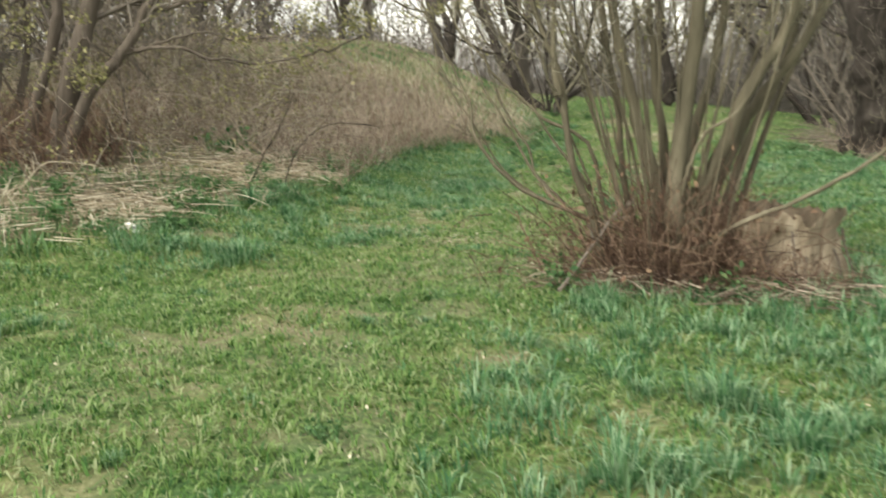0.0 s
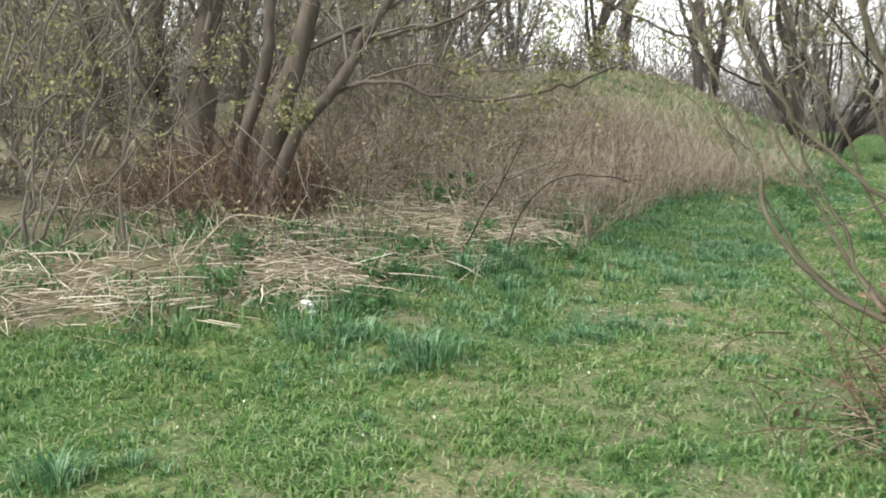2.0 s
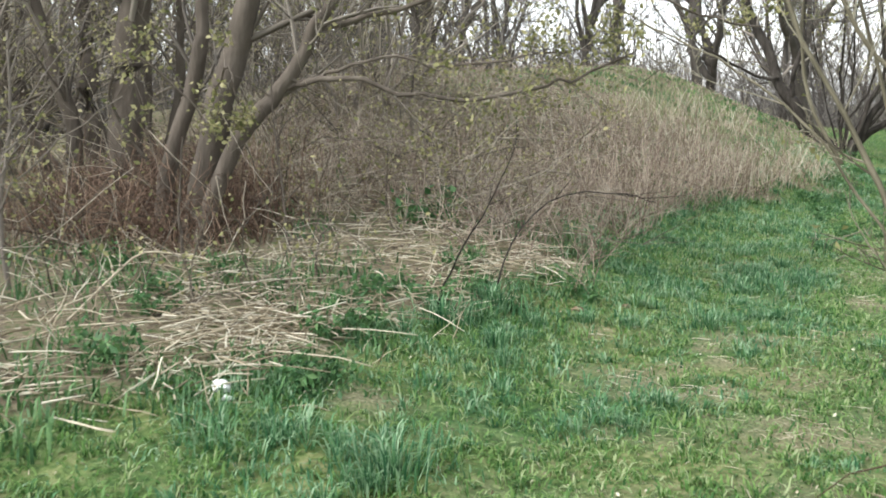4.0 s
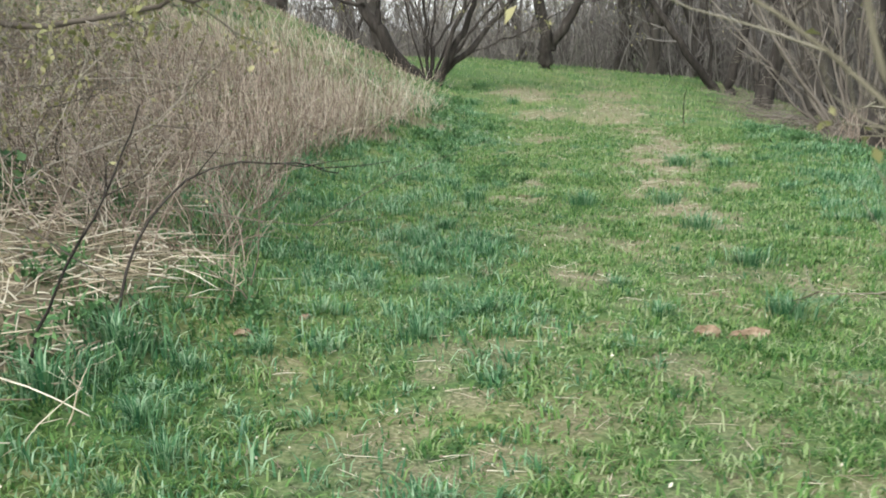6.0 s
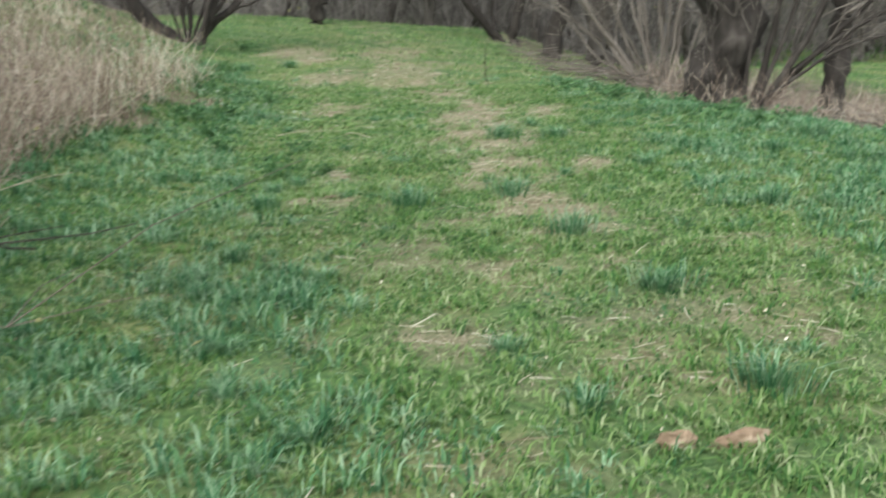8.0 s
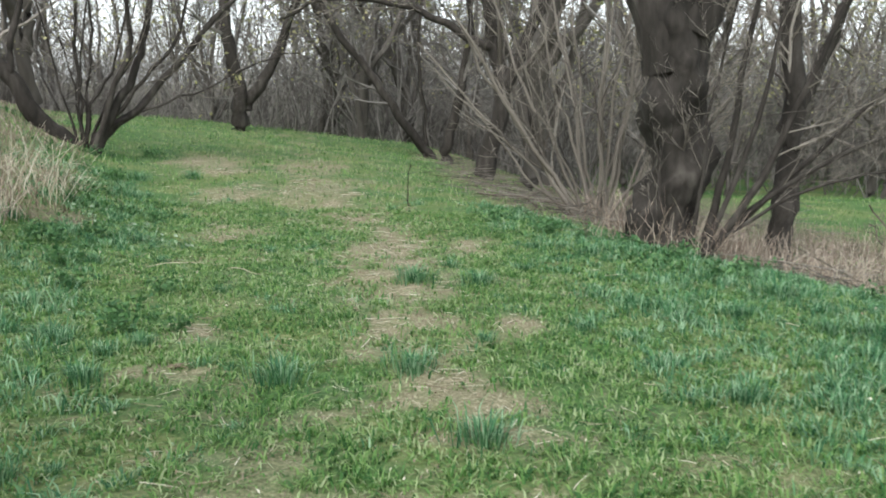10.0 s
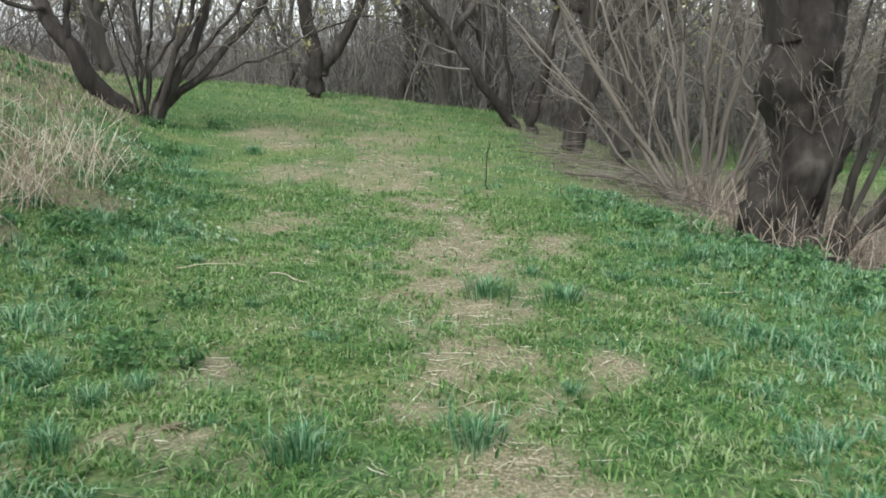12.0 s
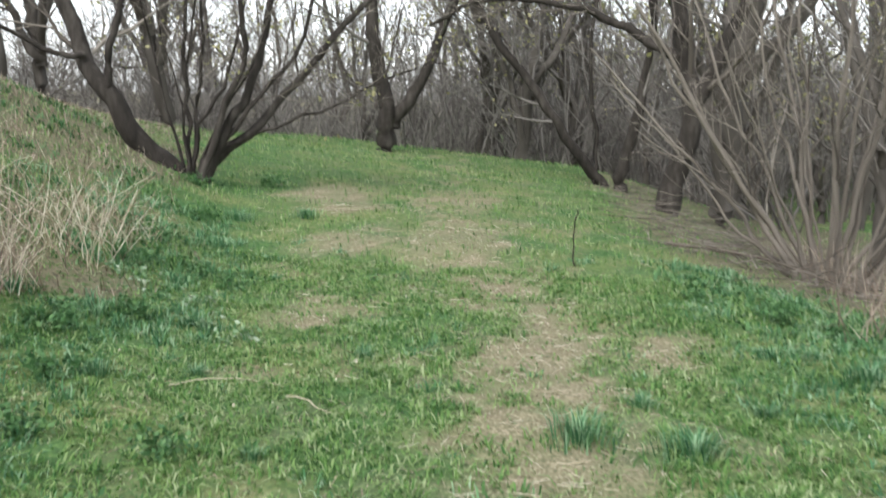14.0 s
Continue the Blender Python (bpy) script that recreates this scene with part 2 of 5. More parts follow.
def worn_amount(x, y):
    """How trodden the ground is: a narrow bare track and patches on it."""
    x, y = np.asarray(x, float), np.asarray(y, float)
    track = np.interp(y, [0, 4, 7, 9, 11, 12.5, 15, 17.5, 21, 24, 30], [2.6, 1.5, 0.7, 0.5, 0.7, 0.9, 0.36, 0.25, -0.5, -1.1, -1.6])
    half = np.interp(y, [0, 8, 12, 15, 21, 30], [0.9, 0.7, 0.55, 0.34, 0.45, 0.55])
    line = np.exp(-((x - track) / half) ** 2)
    wide = np.exp(-((x - track + 0.4) / 2.2) ** 2) * smooth((x - left_edge(y) - 0.2) / 1.2)
    firm = np.interp(y, [0, 12.5, 14.0, 15.0, 18, 24, 27], [0.15, 0.2, 0.45, 0.9, 0.8, 0.6, 0.25])
    spots = smooth((vnoise(x, y, 1.1, 1) - 0.5) / 0.22)
    small = smooth((vnoise(x, y, 4.5, 2) - 0.47) / 0.2)
    ragged = 0.5 * (vnoise(x, y, 3.2, 31) - 0.5) + 0.45 * (vnoise(x, y, 9.0, 32) - 0.5)
    bare = np.zeros(np.shape(x))
    for px, py, a, b in WORN:
        r = np.sqrt(((x - px) / (a * 1.45)) ** 2 + ((y - py) / (b * 1.45)) ** 2)
        bare = np.maximum(bare, smooth((1.05 + 1.9 * ragged - r) / 0.65))
    trod = line * firm * (0.3 + 0.9 * small) * 0.9 + wide * (0.28 * small + 0.4 * spots * small)
    return np.clip(np.maximum(np.interp(y, [8, 13], [0.7, 0.98]) * bare * (0.68 + 0.45 * small), trod), 0, 1)


def dry_amount(x, y):
    x, y = np.asarray(x, float), np.asarray(y, float)
    left = smooth((left_edge(y) + 0.35 * smooth((y - 14.8) / 2.0) + (0.9 + 1.2 * smooth((y - 13.5) / 2)) * (vnoise(x, y, 1.2, 3) - 0.5) - x) / 0.5)
    green_top = smooth((y - 17.0) / 2.5) * smooth((x + 7.5) / 1.8)
    left = left * (1 - green_top * (0.12 + 0.5 * smooth((vnoise(x, y, 0.9, 12) - 0.4) / 0.2)))
    right = smooth((x - np.interp(y, FALL_Y, FALL_X) + 0.5 * smooth((y - 19) / 2) + 0.2 * waves(x, y, 1.7)) / 0.7) * smooth((y - 14.6) / 1.2)
    foot = np.exp(-(((x - 2.6) / 0.95) ** 2 + ((y - 7.2) / 0.55) ** 2)) * 1.4
    return np.clip(np.maximum(np.maximum(left, right * 0.8 * (1 - smooth((x - np.interp(y, FALL_Y, FALL_X) - 6.5) / 2.0))), foot), 0, 1)


# ---- mesh helpers ----


def link_mesh(name, verts, faces, mat, parent=None, label="", even=False):
    """One mesh object; faces is a list of index arrays, each (n, k) with k corners."""
    verts = np.asarray(verts, np.float32)
    me = bpy.data.meshes.new(name)
    faces = [np.asarray(f, np.int32) for f in faces if len(f)]
    me.vertices.add(len(verts))
    me.vertices.foreach_set("co", verts.ravel())
    loops = np.concatenate([f.ravel() for f in faces])
    sizes = np.concatenate([np.full(len(f), f.shape[1], np.int32) for f in faces])
    me.loops.add(len(loops))
    me.loops.foreach_set("vertex_index", loops)
    me.polygons.add(len(sizes))
    me.polygons.foreach_set("loop_start", np.concatenate([[0], np.cumsum(sizes)[:-1]]).astype(np.int32))
    me.update(calc_edges=True)
    if even:
        me.polygons.foreach_set("use_smooth", np.ones(len(sizes), bool))
    me.materials.append(mat)
    ob = new(name, me)
    if parent:
        ob.parent = parent
    if label:
        tagged(ob, label)
    return ob


def empty(name, at=(0, 0, 0), turn=0.0):
    ob = new(name)
    ob.matrix_basis = pose(*at, 0, 0, turn)
    ob.empty_display_size = 0.2
    return ob


class Tubes:
    """Collects bent, tapered tubes and links them as one mesh."""

    def __init__(self):
        self.v, self.q, self.t, self.count = [], [], [], 0

    def add(self, pts, radii, sides=3, knobs=0.0, rng=None):
        """pts (m, n, 3) for m tubes of n points each, or (n, 3); radii (m, n) or (n,)."""
        pts = np.asarray(pts, float)
        if pts.ndim == 2:
            pts = pts[None]
        m, k = pts.shape[:2]
        radii = np.broadcast_to(np.asarray(radii, float), (m, k))
        tan = np.gradient(pts, axis=1)
        tan /= np.linalg.norm(tan, axis=2, keepdims=True) + 1e-9
        ref = np.where(np.abs(tan[:, :1, 2:3]) > 0.9, [1.0, 0, 0], [0, 0, 1.0])
        a = np.cross(tan, np.broadcast_to(ref, tan.shape))
        a /= np.linalg.norm(a, axis=2, keepdims=True) + 1e-9
        b = np.cross(tan, a)
        ang = np.arange(sides) * 2 * np.pi / sides
        rad = radii[:, :, None] * np.ones(sides)
        if knobs:
            rad = rad * (1 + knobs * rng.normal(size=rad.shape))
        ring = pts[:, :, None] + rad[..., None] * (np.cos(ang)[:, None] * a[:, :, None] + np.sin(ang)[:, None] * b[:, :, None])
        base = self.count + np.arange(m)[:, None, None] * k * sides
        i, j = np.arange(k - 1)[:, None] * sides, np.arange(sides)
        j2 = (j + 1) % sides
        quads = np.stack([base + i + j, base + i + j2, base + i + sides + j2, base + i + sides + j], -1)
        self.v.append(ring.reshape(-1, 3))
        self.q.append(quads.reshape(-1, 4))
        if sides == 3:
            end = base[:, :, 0] + (k - 1) * sides
            self.t.append((end + np.arange(3)).reshape(-1, 3))
        self.count += m * k * sides

    def leaves(self, at, size, rng, long=1.6):
        """Small bent leaves, two triangles each, at points (n, 3)."""
        n = len(at)
        d1 = rng.normal(size=(n, 3))
        d1 /= np.linalg.norm(d1, axis=1, keepdims=True)
        d2 = np.cross(d1, rng.normal(size=(n, 3)))
        d2 /= np.linalg.norm(d2, axis=1, keepdims=True) + 1e-9
        s = (size * rng.uniform(0.6, 1.4, n))[:, None]
        up = np.cross(d1, d2) * s * 0.25
        v = np.stack([at, at + d1 * s * long * 0.5 + d2 * s * 0.5 + up, at + d1 * s * long, at + d1 * s * long * 0.5 - d2 * s * 0.5 + up], 1)
        b = self.count + np.arange(n)[:, None] * 4
        self.v.append(v.reshape(-1, 3))
        self.t.append(np.concatenate([b + [0, 1, 2], b + [0, 2, 3]]))
        self.count += n * 4

    def link(self, name, mat, parent=None, label="", even=True):
        return link_mesh(name, np.concatenate(self.v), [np.concatenate(self.q) if self.q else [], np.concatenate(self.t) if self.t else []], mat, parent, label, even)


def along(spine, s):
    """Points and directions at fractions s of a polyline."""
    spine = np.asarray(spine, float)
    seg = np.linalg.norm(np.diff(spine, axis=0), axis=1)
    cum = np.concatenate([[0], np.cumsum(seg)]) / seg.sum()
    p = np.stack([np.interp(s, cum, spine[:, k]) for k in range(3)], -1)
    q = np.stack([np.interp(np.minimum(s + 0.03, 1.0), cum, spine[:, k]) - np.interp(np.maximum(s - 0.03, 0), cum, spine[:, k]) for k in range(3)], -1)
    return p, q / (np.linalg.norm(q, axis=-1, keepdims=True) + 1e-9), seg.sum()


def curl(spine, steps, wobble, rng):
    """A polyline resampled with Catmull-Rom bends and a natural wobble."""
    spine = np.asarray(spine, float)
    p = np.vstack([2 * spine[0] - spine[1], spine, 2 * spine[-1] - spine[-2]])
    out = []
    n = len(spine) - 1
    for u in np.linspace(0, n, steps):
        i = min(int(u), n - 1)
        t = u - i
        a, b, c, d = p[i], p[i + 1], p[i + 2], p[i + 3]
        out.append(0.5 * (2 * b + (c - a) * t + (2 * a - 5 * b + 4 * c - d) * t * t + (3 * b - a - 3 * c + d) * t ** 3))
    out = np.array(out)
    drift = np.cumsum(rng.normal(size=out.shape) * wobble, axis=0)
    drift -= np.linspace(0, 1, steps)[:, None] * drift[-1] * 0.5
    drift[0] = 0
    return out + drift


def shoots(parents_p, parents_d, length, spread, up, rng, points=4, wobble=0.06):
    """Side branches (m, points, 3) that leave parents at a spread angle and bend up."""
    m = len(parents_p)
    side = rng.normal(size=(m, 3))
    side -= (side * parents_d).sum(1, keepdims=True) * parents_d
    side /= np.linalg.norm(side, axis=1, keepdims=True) + 1e-9
    d = parents_d * np.cos(spread)[:, None] + side * np.sin(spread)[:, None]
    pts = [parents_p]
    step = (length / (points - 1))[:, None]
    for _ in range(points - 1):
        d = d + np.array([0, 0, up]) + rng.normal(size=d.shape) * wobble
        d /= np.linalg.norm(d, axis=1, keepdims=True)
        pts.append(pts[-1] + d * step)
    return np.stack(pts, 1)


def branch_out(tubes, spines, radii, rng, levels, up=0.12, start=0.25):
    """Fills a Tubes with levels of side branches. levels: (count, length, radius share, sides). Returns the tips."""
    tips = []
    current = [(sp, r) for sp, r in zip(spines, radii)]
    p_all, d_all, l_all, r_all = [], [], [], []
    for sp, r in current:
        count, share, rshare, _ = levels[0]
        count = max(2, round(count * min(1.0, r / 0.028)))
        s = rng.uniform(start, 1.0, count)
        p, d, total = along(sp, s)
        p_all.append(p), d_all.append(d)
        l_all.append(share * total * (1.15 - 0.75 * s) * rng.uniform(0.5, 1.3, count))
        r_all.append(np.maximum(r * rshare * (1.1 - 0.7 * s), 0.0025))
    p, d, length, r = (np.concatenate(v) for v in (p_all, d_all, l_all, r_all))
    for k, (count, share, rshare, sides) in enumerate(levels):
        r = np.minimum(r, length * 0.022 + 0.001)
        n = 5 if k == 0 else 4 if k == 1 else 3
        b = shoots(p, d, length, rng.uniform(0.4, 1.1, len(p)), up, rng, n, 0.14)
        tubes.add(b, r[:, None] * np.linspace(1, 0.3, n), sides)
        tips.append(b[:, -1])
        if k + 1 < len(levels):
            c2, share2, rshare2, _ = levels[k + 1]
            m = len(p)
            s = rng.uniform(0.2, 1.0, (m, c2)) * (n - 1)
            i = np.minimum(s.astype(int), n - 2)
            f = (s - i)[..., None]
            rows = np.arange(m)[:, None]
            q0, q1 = b[rows, i], b[rows, i + 1]
            p = (q0 * (1 - f) + q1 * f).reshape(-1, 3)
            d = (q1 - q0).reshape(-1, 3)
            d /= np.linalg.norm(d, axis=1, keepdims=True) + 1e-9
            length = (length[:, None] * share2 * (1.2 - 0.6 * s / (n - 1)) * rng.uniform(0.5, 1.3, s.shape)).ravel()
            r = np.maximum((r[:, None] * rshare2 * np.ones(c2)).ravel(), 0.0022)
    return np.concatenate(tips)


def woody(name, base, bearing, stems, seed, label, category, bark, twig, levels, stem_name="stem", wobble=0.02, up=0.1, start=0.3, buds=0, bud_mat=None, bud_size=0.02, sides=9, group=""):
    """A tree or bush. stems: (polyline of (right, depth, height) as seen along the bearing, foot radius, tip radius)."""
    rng = np.random.default_rng(seed)
    root = empty(name, (base[0], base[1], float(ground_z(*base)) - 0.03), -bearing)
    spines, radii = [], []
    for pts, r0, r1 in stems:
        if pts[0][2] < 0.15 and r0 > 0.02:
            pts = [(pts[0][0], pts[0][1], -0.35)] + list(pts)
        sp = curl(np.array(pts, float), max(7, 4 * len(pts)), wobble if r0 < 0.3 else 0.002, rng)
        t = Tubes()
        k = len(sp)
        rr = r0 + (r1 - r0) * np.linspace(0, 1, k) ** 0.8
        if r0 > 0.05 and pts[0][2] < 0.15:
            rr[:3] *= (1.45, 1.3, 1.12)
        t.add(sp, rr, sides if r0 > 0.02 else 6, 0.05 if r0 < 0.3 else 0.03, rng)
        t.link(stem_name, bark, root)
        spines.append(sp)
        radii.append(r0)
    t = Tubes()
    tips = branch_out(t, spines, radii, rng, levels, up, start)
    tagged(t.link("crown", twig, root, "fine bare twigs"), kind="stuff")
    if buds:
        t = Tubes()
        t.leaves(tips[rng.integers(0, len(tips), buds)] + rng.normal(size=(buds, 3)) * 0.03, bud_size, rng)
        tagged(t.link("foliage", bud_mat or M_BUD, root, "sparse yellow-green young leaves", False), kind="stuff")
    return tagged(root, label, category, group)


# ---- ground: one sheet to the horizon ----
gx = np.unique(np.concatenate([np.linspace(-400, -30, 24), np.linspace(-30, -9, 50), np.linspace(-9, 8, 160), np.linspace(8, 30, 50), np.linspace(30, 400, 24)]))
gy = np.unique(np.concatenate([np.linspace(-400, -12, 24), np.linspace(-12, 0, 25), np.linspace(0, 28, 230), np.linspace(28, 60, 60), np.linspace(60, 400, 24)]))
X, Y = np.meshgrid(gx, gy)
Z = ground_z(X, Y) + 0.012 * waves(X, Y, 9.0) * (np.abs(Y - 12) < 14)
nx = len(gx)
ii, jj = np.meshgrid(np.arange(nx - 1), np.arange(len(gy) - 1))
q = (jj * nx + ii).ravel()
ground = link_mesh("ground", np.stack([X, Y, Z], -1).reshape(-1, 3), [np.stack([q, q + 1, q + nx + 1, q + nx], -1)], M_GROUND, even=True)
tagged(ground, "grassy meadow ground with worn earth and dry litter", "ground", kind="structure")
for key, values in (("worn", worn_amount(X, Y)), ("dry", dry_amount(X, Y))):
    at = ground.data.attributes.new(key, "FLOAT", "POINT")
    at.data.foreach_set("value", values.ravel().astype(np.float32))

# ---- grass ----


def blades(name, xy, height, width, mat, label, rng, lean=0.5, category="grass", ang=None):
    """Bent grass blades (quad and tip each) at points, as one stuff object."""
    n = len(xy)
    x, y = xy[:, 0], xy[:, 1]
    z = ground_z(x, y) - 0.005
    ang = rng.uniform(0, 2 * np.pi, n) if ang is None else ang
    out = np.stack([np.cos(ang), np.sin(ang), np.zeros(n)], -1)
    side = np.stack([-np.sin(ang), np.cos(ang), np.zeros(n)], -1) * (width * 0.5)[:, None]
    bend = rng.uniform(0.1, 1.0, n)[:, None] * lean
    foot = np.stack([x, y, z], -1)
    h = height[:, None]
    up = np.array([0, 0, 1.0])
    mid = foot + up * h * 0.6 + out * h * bend * 0.35
    tip = foot + up * h * (1 - 0.3 * bend) + out * h * bend * 1.0
    v = np.stack([foot - side, foot + side, mid - side * 0.8, mid + side * 0.8, tip], 1).reshape(-1, 3)
    b = np.arange(n)[:, None] * 5
    ob = link_mesh(name, v, [b + [0, 1, 3, 2], b + [2, 3, 4]], mat)
    return tagged(ob, label, category, kind="stuff")


def scatter(n, x0, x1, y0, y1, keep, rng):
    x, y = rng.uniform(x0, x1, n), rng.uniform(y0, y1, n)
    sel = rng.uniform(0, 1, n) < keep(x, y)
    return np.stack([x[sel], y[sel]], -1)


rng = np.random.default_rng(11)


def lush_amount(x, y):
    """Where the taller blue-green grass grows: along the left margin, right of the track and in clumps."""
    reach = np.interp(y, [4, 5.5, 7, 9, 12, 15, 18, 22], [0.3, 0.6, 1.1, 1.6, 1.7, 1.2, 0.8, 0.4])
    left = (1 - smooth((x - left_edge(y) - reach - 0.5 * (vnoise(x, y, 1.5, 81) - 0.5)) / 0.5)) * smooth((y - 4.5) / 1.5)
    right = smooth((x - np.interp(y, [0, 5, 8, 11, 14, 17, 20, 26], [3.0, 2.0, 1.9, 1.8, 1.35, 1.3, 1.2, 1.0])) / 0.5)
    clumps = smooth((vnoise(x, y, 2.6, 5) - 0.45) / 0.22)
    fine = smooth((vnoise(x, y, 7.0, 6) - 0.42) / 0.2)
    return np.clip(np.maximum(left, right) * (0.55 + 0.55 * clumps) * (0.55 + 0.5 * fine) + 0.3 * clumps * fine, 0, 1)


def not_dry(x, y):
    return 1 - dry_amount(x, y)


def patch(x, y):
    """Small cushions of grass with thin places between them."""
    return 0.3 + 0.75 * smooth((vnoise(x, y, 8.0, 8) - 0.4) / 0.22)


def tussocks(name, centres, spread, per, height, width, mat, label, rng, lean=1.2):
    """Grass that grows in tussocks: blades lean outward from the middle of each, the outer ones most."""
    m = len(centres)
    count = rng.integers(per // 2, per * 3 // 2, m)
    who = np.repeat(np.arange(m), count)
    n = len(who)
    a, r = rng.uniform(0, 2 * np.pi, n), np.abs(rng.normal(0, 0.55, n))
    xy = centres[who] + (spread[who] * r)[:, None] * np.stack([np.cos(a), np.sin(a)], -1)
    tall = height[who] * rng.uniform(0.45, 1.15, n) * (1.1 - 0.35 * np.minimum(r, 1.4))
    keep = (dry_amount(xy[:, 0], xy[:, 1]) < 0.6) & (rng.uniform(0, 1, n) > worn_amount(xy[:, 0], xy[:, 1]) * 0.75)
    swept = a + rng.normal(0, 0.7, n)
    return blades(name, xy[keep], tall[keep], rng.uniform(*width, keep.sum()), mat, label, rng, lean, ang=swept[keep])


near = scatter(600000, -5.5, 5.5, 2.0, 20.0, lambda x, y: patch(x, y) * not_dry(x, y) * (1 - 0.93 * worn_amount(x, y)) * (0.9 - 0.72 * lush_amount(x, y)), rng)
px, py = near.T
blades("short_grass", near, rng.uniform(0.02, 0.06, len(near)) * (0.40 + 1.2 * vnoise(px, py, 6.0, 9)), rng.uniform(0.005, 0.013, len(near)), M_SHORT, "short yellow-green meadow grass trodden along the path", rng, 2.2)
tuft_at = scatter(26000, -3.5, 4.8, 2.5, 20.0, lambda x, y: not_dry(x, y) * (1 - worn_amount(x, y)) * (0.25 + 0.5 * vnoise(x, y, 1.6, 41)) * (1 - 0.75 * lush_amount(x, y)), rng)
tussocks("short_tussocks", tuft_at, rng.uniform(0.03, 0.085, len(tuft_at)), 16, rng.uniform(0.03, 0.075, len(tuft_at)), (0.005, 0.011), M_SHORT, "small cushions of short meadow grass", rng, 1.7)
lush_at = scatter(38000, -4.5, 6.0, 2.2, 21.0, lambda x, y: not_dry(x, y) * (1 - worn_amount(x, y)) * lush_amount(x, y) * 0.62, rng)
px, py = lush_at.T
tussocks("lush_grass", lush_at, rng.uniform(0.06, 0.17, len(lush_at)), 19, rng.uniform(0.05, 0.125, len(lush_at)) * (0.5 + 0.6 * lush_amount(px, py)) * (0.6 + 0.8 * vnoise(px, py, 2.5, 3)) * (1 + 0.35 * smooth((px - 1.8) / 0.6) * (1 - smooth((py - 7) / 1.5))), (0.006, 0.012), M_LUSH, "taller blue-green grass in soft clumps", rng, 1.5)
far = scatter(110000, -9, 8, 19.5, 45.0, lambda x, y: patch(x, y) * (1 - 0.7 * dry_amount(x, y)) * (1 - 0.85 * worn_amount(x, y)) * 0.8, rng)
px, py = far.T
blades("far_grass", far, rng.uniform(0.03, 0.10, len(far)) * (0.5 + vnoise(px, py, 2.0, 3)), rng.uniform(0.007, 0.014, len(far)), M_SHORT, "green grass of the meadow towards the wood", rng, 1.3)
side = scatter(70000, 5.0, 24, 4, 40, lambda x, y: patch(x, y) * 0.6 * not_dry(x, y), rng)
blades("side_grass", side, rng.uniform(0.05, 0.16, len(side)), rng.uniform(0.008, 0.016, len(side)), M_SHORT, "open meadow grass beyond the willow", rng, 1.2)
bits = scatter(150000, -4.5, 4.5, 3.0, 26.0, lambda x, y: not_dry(x, y) * (0.22 + 0.75 * worn_amount(x, y)), rng)
blades("dry_grass", bits, rng.uniform(0.010, 0.030, len(bits)), rng.uniform(0.0025, 0.005, len(bits)), M_WEED, "short dry straw-coloured grass on the worn track", rng, 3.2)
bits = scatter(60000, -10, 1, 14, 30, lambda x, y: dry_amount(x, y) * (0.25 + 0.75 * smooth((vnoise(x, y, 1.3, 51) - 0.4) / 0.2)), rng)
blades("bank_grass", bits, rng.uniform(0.03, 0.09, len(bits)), rng.uniform(0.005, 0.011, len(bits)), M_SHORT, "rough grass among dead stalks on the bank", rng, 1.4)
bits = scatter(34000, -10, 1, 12, 30, lambda x, y: dry_amount(x, y) * 0.8, rng)
blades("bank_dry_grass", bits, rng.uniform(0.04, 0.16, len(bits)), rng.uniform(0.004, 0.009, len(bits)), M_WEED, "rough dry grass on the bank", rng, 1.6)
bits = scatter(16000, -8, -1.2, 14.0, 25, lambda x, y: smooth((left_edge(y) + 0.7 - x) / 0.4) * smooth((vnoise(x, y, 1.7, 21) - 0.5) / 0.15), rng)
blades("bank_herbs", bits, rng.uniform(0.04, 0.12, len(bits)), rng.uniform(0.012, 0.028, len(bits)), M_HERB, "low leafy herbs in patches on the bank", rng, 1.6, "herbs")

